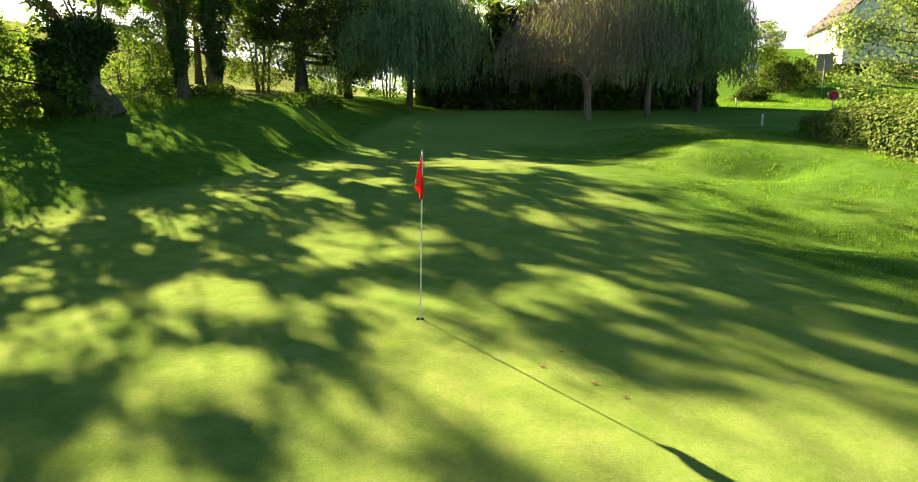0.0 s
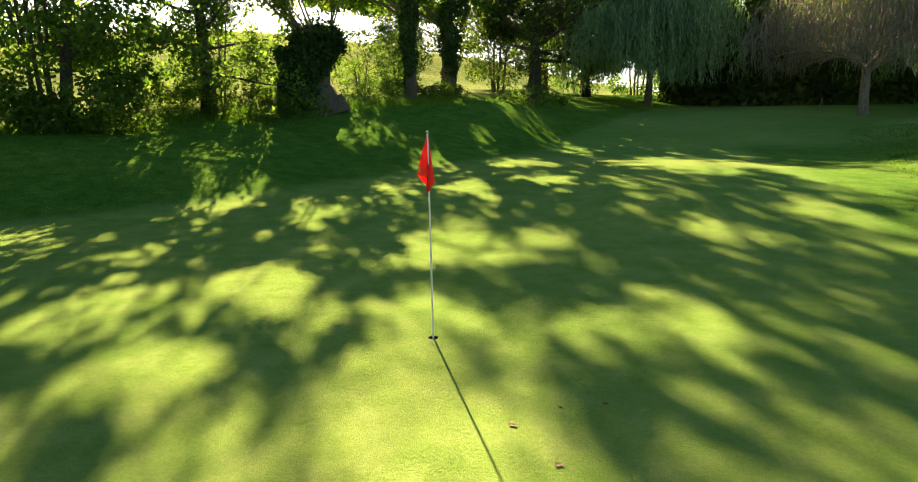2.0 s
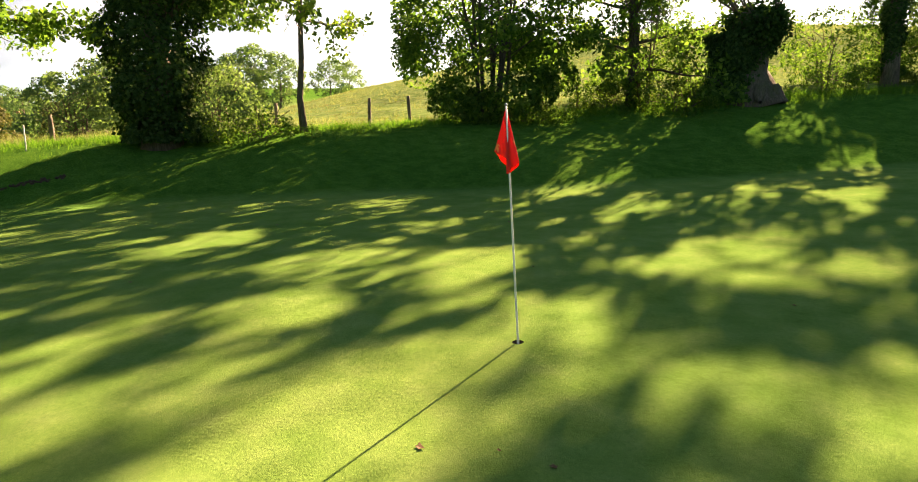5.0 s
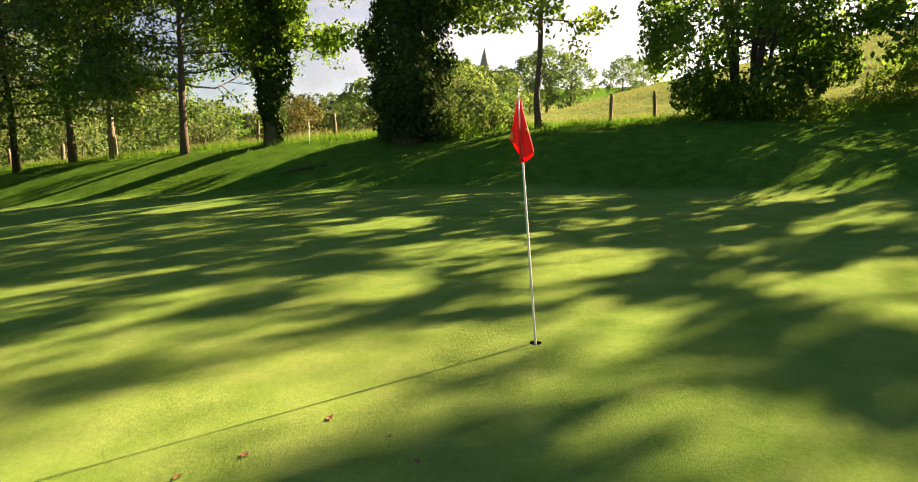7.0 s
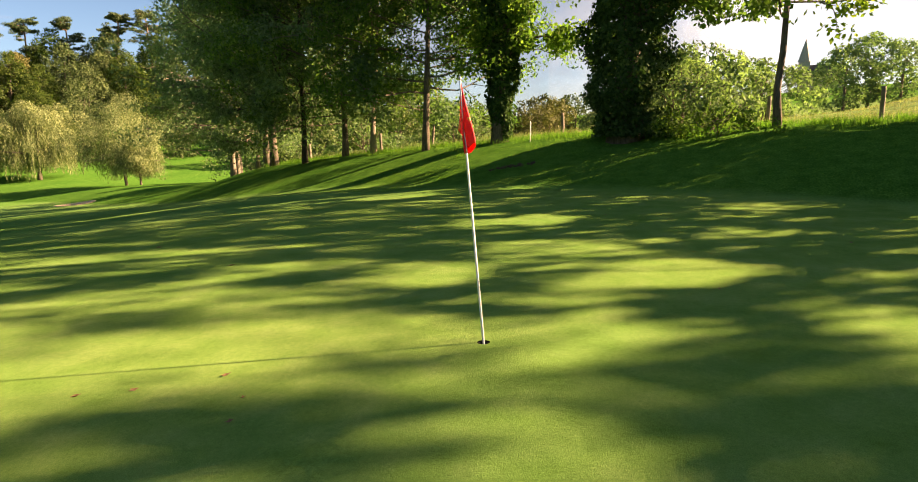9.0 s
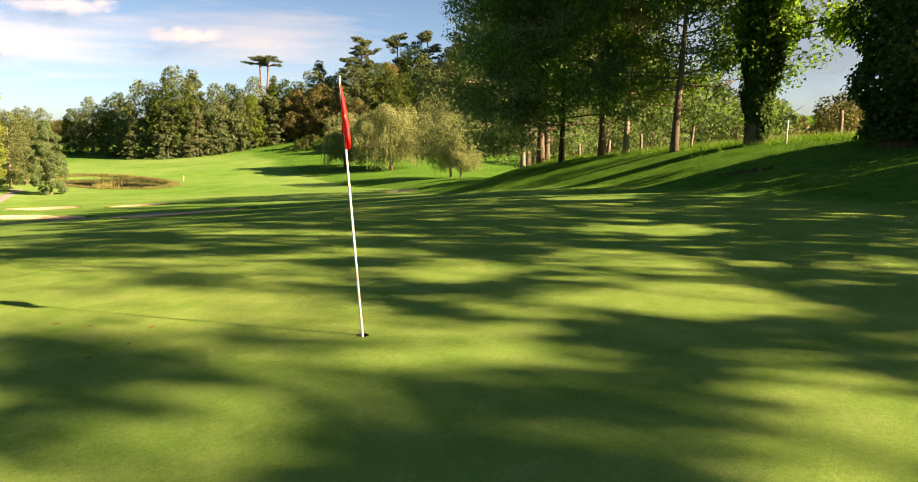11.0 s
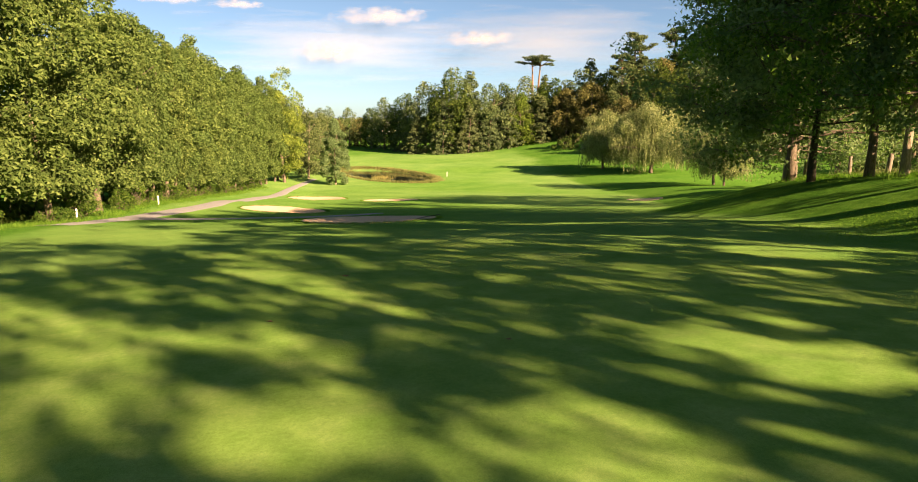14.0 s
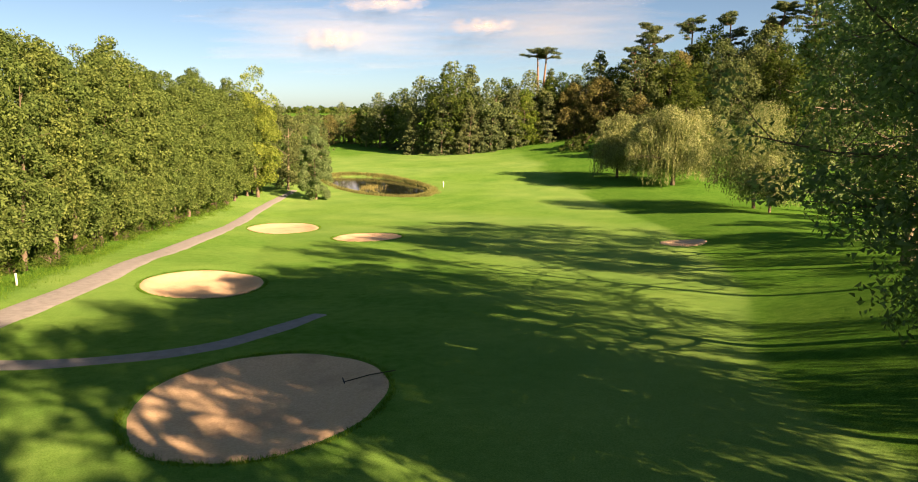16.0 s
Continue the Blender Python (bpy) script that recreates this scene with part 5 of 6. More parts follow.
for k, (x, y, h, r) in enumerate([(-14.6, 26.4, 0.8, 1.3), (-18.6, 22.6, 1.6, 1.4), (-17.4, 14.2, 1.0, 1.3), (-12.3, 27.4, 0.8, 1.2), (-15.2, 17.2, 0.8, 1.2), (-16.2, 9.6, 0.6, 1.2)]):
    shrub("bush", 200 + k, on_ground(x, y), MOUND if h < 2 else ROUND, h, 0.0, r, 45, 0.36, 4000, 0.12, LEAF, "tangled low growth along the old fence", "bush", B, 0.02, stems=3)
shrub("bush", 56, on_ground(-16.9, 0.0), MOUND, 0.9, 0.0, 1.5, 40, 0.3, 2600, 0.11, LEAF, "low bright green bramble on the bank", "bush", B, 0.02, stems=3)
shrub("bush", 57, on_ground(-17.7, -1.2), ROUND, 2.5, 0.1, 1.35, 60, 0.4, 5200, 0.13, LEAF_SILVER, "grey-green bush beside the ivy tree", "bush", B, 0.04, stems=4)
shrub("bush", 58, on_ground(-7.5, 28.5), MOUND, 1.0, 0.0, 1.7, 40, 0.35, 2600, 0.12, LEAF, "rounded weedy mound at the wood's edge", "bush", B, 0.02, stems=3)

# ---- north wood and weeping willows ----
NW_ = "trees of the north wood"
broadleaf(61, on_ground(-9.5, 36.1), 7.6, 0.5, 2.3, 4.6, 24, 13000, 0.22, BARK_DARK, LEAF_DARK, "thick dark-trunked tree at the wood's edge", NW_, clump=1.0)
for k, (x, y, h) in enumerate([(-7.4, 42.0, 10), (-12.0, 47.0, 13), (3.5, 50.0, 11), (-18.0, 41.0, 10)]):
    broadleaf(62 + k, on_ground(x, y), h, 0.3, 2.2, 4.6, 22, 18000, 0.24, BARK_DARK, LEAF_DARK if k % 2 else LEAF, "tall shaded woodland tree", NW_, clump=1.0, corners=3)
for k, (x, y, h) in enumerate([(-9.5, 49.0, 6.5), (-5.5, 53.0, 7.5), (-1.5, 56.0, 7.0)]):
    shrub("bush", 240 + k, on_ground(x, y), ROUND, h, 0.2, 3.0, 60, 0.8, 6500, 0.24, LEAF, "tall leafy bush behind the weeping willow", "bush", "bushes behind the willow", 0.08, stems=4)
weeping(71, on_ground(-2.6, 37.6), 9.2, 5.0, 0.5, 1700, 34, 0.2, LEAF_CURTAIN, "weeping willow with a dense green curtain of shoots", 1.0, 0.36, 0.065)
weeping(72, on_ground(8.2, 30.6), 8.0, 5.2, 1.2, 2600, 16, 0.19, LEAF_WILLOW, "weeping willow with mostly bare grey twigs", 0.2, 0.18, 0.04, bare=True, bark_m=BARK_PALE)
weeping(73, on_ground(12.6, 33.9), 10.5, 5.2, 1.0, 1500, 32, 0.17, LEAF_CURTAIN, "weeping willow with green trailing shoots", 1.0, 0.34, 0.065, bark_m=BARK_PALE)
weeping(74, on_ground(17.2, 37.8), 10.5, 3.1, 0.9, 1100, 32, 0.17, LEAF_CURTAIN, "weeping willow thinning towards the lane", 1.0, 0.34, 0.065)


def hedge(name, seed, line, widths, heights, count, size, leaf_m, label, clipped=0.12):
    """A clipped hedge along a line: stems inside, leaves over its sides and top."""
    rng = np.random.default_rng(seed)
    pts = np.array(line, float)
    seg = np.r_[0, np.cumsum(np.linalg.norm(np.diff(pts, axis=0), axis=1))]
    mid = pts[len(pts) // 2]
    ob = thing(name, on_ground(*mid), label, "hedge")
    z0 = ground_z(*mid)
    s = rng.uniform(size=count) * seg[-1]
    x, y = np.interp(s, seg, pts[:, 0]), np.interp(s, seg, pts[:, 1])
    dx, dy = np.interp(s, seg, np.gradient(pts[:, 0], seg)), np.interp(s, seg, np.gradient(pts[:, 1], seg))
    w, h = np.interp(s, seg, widths), np.interp(s, seg, heights)
    ang = rng.uniform(-0.15, math.pi + 0.15, size=count)
    cx, cz = np.cos(ang), np.sin(ang)
    rr = 1.0 / np.maximum(np.abs(cx) ** 4 + np.abs(cz) ** 4, 1e-6) ** 0.25
    wave = np.array([noise.noise(Vector((a * 0.9, b * 1.5, seed))) for a, b in zip(s, ang)])
    rr = rr * (1 + clipped * 1.5 * wave + 0.06 * rng.normal(size=count)) * rng.uniform(0.5, 1.0, size=count) ** 0.4
    end = np.minimum(np.minimum(s, seg[-1] - s) / 1.0, 1.0) ** 0.5
    o = cx * rr * w * 0.5 * end
    px, py = x - dy * o, y + dx * o
    pz = land(px, py) + np.maximum(0.02, cz) * rr * h * (0.4 + 0.6 * end)
    n = np.stack([-dy * cx, dx * cx, cz], -1)
    part("leaves", quad_mesh("leaves", leaves(rng, np.stack([px - mid[0], py - mid[1], pz - z0], -1), size, 0.75, n * 1.0)), leaf_m, ob)
    t = Tubes()
    for q in np.arange(0.4, seg[-1], 0.55):
        a, b = np.interp(q, seg, pts[:, 0]), np.interp(q, seg, pts[:, 1])
        z, hh = ground_z(a, b), np.interp(q, seg, heights)
        t.add(bend(rng, (a - mid[0], b - mid[1], z - z0 - 0.2), (rng.normal() * 0.1, rng.normal() * 0.1, 1), hh * 0.85 + 0.2, 4, 0, 0.1), np.linspace(0.04, 0.012, 5), 5, cap=False)
    tagged(part("stem", t.mesh("stem"), BARK_DARK, ob), kind="stuff")
    return ob


hedge("hedge", 81, [(18.2, 24.4), (17.0, 20.5), (16.3, 16.5), (16.1, 12.5), (16.4, 8.0), (17.0, 2.0)], [1.8, 2.2, 2.4, 2.4, 2.4, 2.4], [0.7, 1.15, 1.8, 2.2, 2.4, 2.4], 30000, 0.115, LEAF_CLIPPED, "thick clipped hedge with pale sunlit leaves")
hedge("hedge", 82, [(-2.2, 43.5), (4.0, 41.5), (10.0, 41.0), (16.0, 43.0), (21.5, 48.0)], [3.0, 3.4, 3.4, 3.4, 2.6], [5.6, 6.6, 6.8, 6.4, 5.0], 30000, 0.74, LEAF_DARK, "tall very dark evergreen hedge behind the willows", 0.2)


# ---- north-east: lane, signs, house ----
def marker(x, y, h, r, label, material=WHITE, lean=0.0, name="marker_post"):
    ob = thing(name, on_ground(x, y), label, "post", "marker posts")
    t = Tubes()
    t.add([(0, 0, -0.2), (lean * 0.5, 0, h * 0.5), (lean, 0, h - 0.02), (lean, 0, h)], [r, r, r, r * 0.6], 10)
    part("stake", t.mesh("stake"), material, ob)


marker(16.4, 26.3, 0.62, 0.045, "white boundary stake standing in the grass")
marker(24.4, 48.6, 0.7, 0.045, "small white boundary stake near the lane")
marker(6.6, 33.2, 0.62, 0.03, "leaning pale stake by the dark hedge", BARK_PALE, 0.1)
marker(9.7, -32.6, 0.55, 0.045, "short white stake at the hedgerow's foot")
marker(11.0, -26.4, 0.5, 0.045, "short white stake at the hedgerow's foot")
marker(8.6, -44.3, 0.6, 0.045, "short white stake beside the gravel path")
marker(-25.9, -123.2, 1.0, 0.045, "pale marker stake at the end of the pond")
marker(-18.3, -6.4, 0.75, 0.02, "thin white stake near the ivy tree")


def stop_sign():
    ob = thing("stop_sign", on_ground(24.6, 34.4, 145), "red octagonal stop sign with white rim on a post", "road sign")
    t = Tubes()
    t.add([(0, 0, -0.2), (0, 0, 1.2)], [0.03, 0.03], 8)
    part("post", t.mesh("post"), METAL, ob)
    for rad, thick, mat, nm in ((0.33, 0.012, WHITE, "rim"), (0.30, 0.02, STOP_RED, "plate")):
        bm = bmesh.new()
        bmesh.ops.create_cone(bm, cap_ends=True, segments=8, radius1=rad, radius2=rad, depth=thick * 2)
        bmesh.ops.transform(bm, matrix=pose(0, -0.03, 1.2, 90, 22.5, 0), verts=bm.verts)
        part(nm, bm, mat, ob)
    fc = bpy.data.curves.new("word", "FONT")
    fc.body, fc.size, fc.align_x, fc.align_y, fc.extrude = "STOP", 0.22, "CENTER", "CENTER", 0.003
    tmp = bpy.data.objects.new("word_curve", fc)
    scene.collection.objects.link(tmp)
    bpy.context.view_layer.update()
    me = bpy.data.meshes.new_from_object(tmp.evaluated_get(bpy.context.evaluated_depsgraph_get()))
    bpy.data.objects.remove(tmp)
    w = part("word", me, WHITE, ob, "white word STOP")
    w.matrix_local = pose(0, -0.055, 1.2, 90, 0, 0)


stop_sign()


def board(x, y, turn, w, h, foot, material, label, legs=1):
    ob = thing("sign_board", on_ground(x, y, turn), label, "sign")
    bm = bmesh.new()
    box(bm, -w / 2, w / 2, -0.02, 0.02, foot, foot + h, 0.006)
    part("panel", bm, material, ob)
    for k in range(legs):
        xx = 0 if legs == 1 else (k - 0.5) * w * 0.7
        t = Tubes()
        t.add([(xx, 0.05, -0.2), (xx, 0.05, foot + h * 0.9)], [0.045, 0.045], 8)
        part("leg", t.mesh("leg"), METAL, ob)


board(36.0, 56.5, 150, 1.35, 1.6, 2.6, METAL, "grey back of a square board on one post")
board(32.0, 63.0, 150, 1.3, 0.65, 2.2, WHITE, "white notice board on two short legs beside the lane", 2)
lane = strip_on_ground("road", [(24, 53.2), (27, 53.6), (31, 53.6), (35, 53.2), (60, 44)], [0.9, 1.1, 1.1, 0.7, 0.7], 0.02, GRAVEL)
tagged(lane, "narrow grey lane below the lawn", "road", kind="structure")


def house(x, y, turn, length, depth, eaves, ridge, wall_m, label, windows=4, half=0.5, tall=1.35):
    ob = thing("house", on_ground(x, y, turn), label, "house")
    bm = bmesh.new()
    box(bm, -length / 2, length / 2, -depth / 2, depth / 2, -1.0, eaves)
    for sx in (-1, 1):
        v = [bm.verts.new((sx * length / 2, sy * depth / 2, eaves)) for sy in (-1, 1)] + [bm.verts.new((sx * length / 2, 0, ridge - 0.1))]
        bm.faces.new(v)
    part("wall", bm, wall_m, ob)
    bm = bmesh.new()
    over, th = 0.4, 0.22
    sec = [(-depth / 2 - over, eaves - over * (ridge - eaves) / (depth / 2)), (0, ridge), (depth / 2 + over, eaves - over * (ridge - eaves) / (depth / 2))]
    rows = []
    for sx in (-length / 2 - 0.3, length / 2 + 0.3):
        rows.append([bm.verts.new((sx, a, b)) for a, b in sec] + [bm.verts.new((sx, a, b + th)) for a, b in reversed(sec)])
    for k in range(6):
        bm.faces.new((rows[0][k], rows[0][(k + 1) % 6], rows[1][(k + 1) % 6], rows[1][k]))
    bm.faces.new(rows[0][::-1])
    bm.faces.new(rows[1])
    roof = part("roof", bm, SLATE, ob, "dark slate roof")
    bm = bmesh.new()
    box(bm, length * 0.3 - 0.4, length * 0.3 + 0.4, -0.4, 0.4, ridge - 0.6, ridge + 1.1, 0.03)
    part("chimney", bm, BRICK, roof)
    for k in range(windows):
        cx = (k + 0.5) / windows * length - length / 2
        for side in (-1, 1):
            bm = bmesh.new()
            y0 = side * depth / 2
            box(bm, cx - half, cx + half, y0 - 0.03, y0 + 0.03, eaves - 0.55 - tall, eaves - 0.55)
            win = part("window", bm, DARK_GLASS, ob, "dark window with pale frame")
            bm = bmesh.new()
            yy = side * (depth / 2 + 0.035)
            for a, b, c, d in ((-half - 0.06, -half + 0.02, -0.61 - tall, -0.5), (half - 0.02, half + 0.06, -0.61 - tall, -0.5), (-half - 0.06, half + 0.06, -0.63 - tall, -0.55 - tall), (-half - 0.06, half + 0.06, -0.56, -0.48), (-0.03, 0.03, -0.55 - tall, -0.55)):
                box(bm, cx + a, cx + b, min(yy, yy + side * 0.04), max(yy, yy + side * 0.04), eaves + c, eaves + d)
            part("frame", bm, WHITE, win)
    return ob


house(48.5, 71.9, 75.4, 16, 8, 4.0, 8.0, RENDERING, "white rendered house with a grey slate roof above the lawn", 4, 0.9, 1.9)
broadleaf(91, on_ground(37.0, 43.5), 11.5, 0.26, 1.2, 5.4, 36, 32000, 0.29, BARK, LEAF_SILVER, "leafy tree with pale foliage in front of the house", "trees by the house", clump=1.45, corners=3)
shrub("bush", 92, on_ground(33.4, 65), ROUND, 6.6, 0.2, 2.8, 60, 0.85, 6500, 0.26, LEAF_YELLOW, "bright green garden tree beside the house", "bush", "garden bushes", 0.12)
for k, (x, y, h, r) in enumerate([(34.4, 61.5, 2.8, 2.2), (29.5, 57.5, 1.2, 1.4), (36.5, 63.5, 2.6, 2.8), (41, 66, 2.4, 3.0), (45.5, 68.5, 2.2, 3.0)]):
    shrub("bush", 250 + k, on_ground(x, y), MOUND, h, 0.0, r, 50, 0.6, 3200, 0.22, LEAF_DARK, "dark rounded garden hedge bush below the house", "bush", "garden bushes", 0.06, stems=3)

# ---- east: tall hedgerow along the path ----
H_ = "hedgerow along the path"
proto = [shrub("hedgerow_tree", 100 + k, pose(0, 0, -60), PILLAR, 13.0 + 0.5 * k, 1.5, 2.05, 105, 0.85, 22000, 0.23, LEAF_HEDGE, "tall narrow sunlit hedgerow tree above a short trunk", "tree", H_, 0.15, BARK, 0.76) for k in range(4)]
row = [(-16, 13.6), (-20, 12.9), (-32, 11.0), (-54, 10.4), (-86, 9.8), (-100, 8.2), (-116, 6.0), (-130, 4.0)]
rnd = random.Random(4)
y, k = -15.0, 0
while y > -126:
    x = float(np.interp(-y, [-a for a, _ in row], [b for _, b in row])) - 0.35 + rnd.uniform(-0.4, 0.4)
    s = rnd.uniform(0.92, 1.04) * float(np.interp(-y, [15, 24, 50, 63, 80, 95, 126], [1.12, 0.98, 0.88, 1.0, 1.09, 1.13, 1.06]))
    m = scaled(x, y, rnd.uniform(0, 360), s * rnd.uniform(0.95, 1.1), s)
    src = proto[k % 4]
    if k < 4:
        src.matrix_world = m
    else:
        copy_thing(src, m).matrix_basis = m
    y -= rnd.uniform(3.0, 3.9)
    k += 1
for k, (x, y, h) in enumerate([(14.5, -62, 15), (14.0, -76, 16)]):
    broadleaf(110 + k, on_ground(x, y), h, 0.3, 3.0, 4.2, 18, 12000, 0.24, BARK, LEAF_HEDGE, "taller tree standing behind the hedgerow", "trees behind the hedgerow", clump=1.0, corners=3)
# dark leaves stand in for the deep shade behind the trunks
hedge("hedge", 119, [(16.0, -14), (15.2, -20), (13.4, -32), (12.8, -54), (12.2, -86), (10.6, -100), (8.4, -116)], [2.6] * 7, [4.5] * 7, 15000, 0.52, LEAF_DARK, "dark leaf bank added for the shaded hollow behind the hedgerow trunks", 0.25)
shrub("tree", 120, on_ground(4.2, -112), ROUND, 18.5, 0.6, 3.6, 90, 1.1, 13000, 0.32, LEAF_TURNING, "tall tree turning yellow at the hedgerow's end", "tree", "", 0.22, BARK)
shrub("tree", 121, on_ground(-4.3, -111.5), COLUMN, 10.8, 0.2, 2.3, 110, 0.6, 24000, 0.22, LEAF_SILVER, "grey-green young poplar beside the pond", "tree", "", 0.15, BARK_PALE)
for k, (x, y, h) in enumerate([(0.5, -124, 13), (-2.0, -134, 13), (-3.5, -146, 13), (2.5, -140, 14)]):
    shrub("tree", 122 + k, on_ground(x, y), COLUMN, h, 0.8, 3.2, 110, 0.85, 9000, 0.30, LEAF_FAR_HAZED, "green tree beyond the end of the path", "tree", "trees behind the pond", 0.2, BARK_PALE)
rng_e = np.random.default_rng(31)
for k in range(22):
    y = -15 - 4.0 * k + rng_e.uniform(-1, 1)
    x = float(np.interp(-y, [-a for a, _ in row], [b for _, b in row])) - rng_e.uniform(0.5, 1.5)
    shrub("bush", 300 + k, on_ground(x, y), MOUND, rng_e.uniform(0.6, 1.6), 0.0, rng_e.uniform(0.5, 1.0), 26, 0.28, 1300, 0.13, LEAF, "suckers and weeds at the hedgerow's foot", "bush", "undergrowth of the hedgerow", 0.03, stems=3)

# ---- south: pond edge, golden willows, far wood ----
weeping(141, on_ground(-60.0, -106), 11.6, 6.4, -0.2, 800, 34, 0.3, LEAF_GOLD, "large golden weeping willow at the fairway's edge", 1.0, 0.45, 0.10, rim=0.5, head=36000)
weeping(142, on_ground(-54.0, -77.0), 10.8, 5.0, 0.0, 620, 30, 0.16, LEAF_GOLD, "golden weeping willow with two short trunks", 1.0, 0.26, 0.08, rim=0.5, head=30000)
weeping(143, on_ground(-51.4, -70.8), 5.6, 2.2, 0.6, 260, 26, 0.12, LEAF_GOLD, "small golden willow beside a larger one", 1.0, 0.3, 0.08, rim=0.5, head=9000)
weeping(144, on_ground(-56.5, -119.0), 10.6, 4.2, -0.4, 500, 26, 0.22, LEAF_GOLD, "golden willow against the dark wood", 1.0, 0.46, 0.12, rim=0.5, head=8000)
F_ = "trees of the far wood"
kinds = [
    shrub("tree", 151, pose(0, 0, -60), ROUND, 20.0, 0.3, 6.2, 170, 1.45, 5600, 0.72, LEAF_FAR_HAZED, "tall broad woodland tree across the fairway", "tree", F_, 0.35),
    shrub("tree", 152, pose(0, 0, -60), ROUND, 19.0, 0.3, 5.4, 170, 1.35, 5600, 0.7, LEAF_DARK, "dark green woodland tree across the fairway", "tree", F_, 0.35),
    shrub("tree", 153, pose(0, 0, -60), CONE, 19.0, 0.2, 5.0, 200, 0.95, 6400, 0.64, LEAF_PINE, "dark conifer with drooping layered boughs", "tree", F_, 0.3, squash=0.45),
    shrub("tree", 154, pose(0, 0, -60), ROUND, 17.0, 0.2, 5.4, 160, 1.3, 6500, 0.64, LEAF_RUST, "woodland tree with rusty autumn leaves", "tree", F_, 0.3),
    shrub("tree", 155, pose(0, 0, -60), COLUMN, 20.0, 0.3, 4.8, 160, 1.2, 6500, 0.64, LEAF_YELLOW, "yellow-green woodland tree across the fairway", "tree", F_, 0.3),
]
used = set()
# x, y, kind, scale
wood_end = [(-7, -240, 3, 0.6), (-12, -250, 0, 0.7), (-19, -232, 1, 0.72), (-23, -224, 0, 0.85), (-28, -211, 2, 0.7), (-16, -246, 3, 0.62), (-24, -238, 0, 0.7), (-29, -218, 1, 0.95), (-34, -204, 0, 1.05), (-30, -196, 2, 0.62), (-40, -192, 1, 1.1), (-42, -199, 0, 1.22), (-48, -203, 2, 1.25), (-37, -189, 2, 0.8), (-44, -186, 2, 0.75), (-51, -190, 0, 0.95), (-50, -186, 2, 0.68), (-57, -189, 2, 0.85), (-61, -190, 4, 0.8), (-64, -196, 0, 1)]
wood_edge = [(-67, -188, 2, 0.72), (-72, -194, 1, 0.95), (-74, -186, 3, 0.85), (-80, -190, 0, 0.95), (-79, -180, 3, 0.88), (-85, -183, 1, 0.9), (-87, -172, 0, 0.85), (-95, -188, 2, 1.05), (-93, -170, 1, 0.9), (-100, -178, 3, 0.95), (-104, -164, 0, 0.85), (-92, -156, 1, 0.75), (-110, -178, 1, 1.05), (-113, -158, 0, 0.9), (-98, -147, 0, 0.7), (-108, -146, 1, 0.8), (-120, -168, 2, 1.05), (-122, -150, 1, 1), (-112, -134, 0, 0.78), (-124, -136, 3, 0.85)]
wood_slope = [(-118, -122, 1, 0.8), (-132, -140, 0, 1), (-128, -120, 1, 0.9), (-138, -128, 0, 0.95), (-110, -110, 0, 0.75), (-122, -104, 1, 0.85), (-135, -106, 0, 0.9), (-148, -118, 1, 1.05), (-104, -96, 1, 0.7), (-118, -88, 0, 0.8), (-140, -92, 1, 0.9), (-96, -84, 0, 0.62), (-108, -76, 1, 0.7), (-128, -74, 0, 0.8), (-60, -204, 1, 1), (-86, -198, 2, 1.15), (-73, -204, 2, 1.05), (-84, -130, 0, 0.68), (-92, -120, 1, 0.72), (-90, -108, 0, 0.66), (-82, -142, 1, 0.68), (-76, -152, 3, 0.66), (-72, -138, 0, 0.48)]
wood = wood_end + wood_edge + wood_slope
rnw = random.Random(77)
for _ in range(34):
    u = rnw.uniform(0, 1)
    wood.append((-38 - 92 * u + rnw.uniform(-4, 4), -206 + 44 * u * u + rnw.uniform(-14, 6), rnw.choice([0, 0, 1, 1, 1, 3, 4]), rnw.uniform(0.6, 0.85)))
for x, y, kind, s in wood:
    m = scaled(x, y, rnd.uniform(0, 360), s * rnd.uniform(0.95, 1.08), s, 0.2)
    if kind not in used:
        used.add(kind)
        kinds[kind].matrix_world = m
    else:
        copy_thing(kinds[kind], m).matrix_basis = m
pine(161, on_ground(-69, -201), 27.0, 0.5, 5.2, 7, 5200, 0.45, "tall twin-stemmed umbrella pine above the wood", 0.28, 0.10, True)
for k, (x, y, h, s) in enumerate([(-92, -181, 22, 4.5), (-97, -184, 23, 4.8), (-106, -182, 22, 5.0), (-113, -176, 21, 4.5), (-119, -165, 21, 4.2), (-126, -158, 21, 4.8), (-134, -152, 20, 5.0), (-88, -178, 19, 4.2)]):
    pine(162 + k, on_ground(x, y), h + 2.5, 0.38, s * 1.15, 18, 8000, 0.5, "tall dark pine rising above the wooded slope", 0.32, 0.42)
for k, (x, y, h, r) in enumerate([(-66, -146, 2.6, 3.0), (-72, -152, 2.4, 3.2), (-64, -160, 2.6, 3.2), (-78, -138, 2.6, 3.0), (-70, -168, 2.4, 3.0)]):
    shrub("bush", 175 + k, on_ground(x, y), MOUND, h, 0, r, 40, 0.7, 2000, 0.4, LEAF_DARK, "low dark scrub below the wood", "bush", "scrub at the wood's foot", 0.06, stems=3)

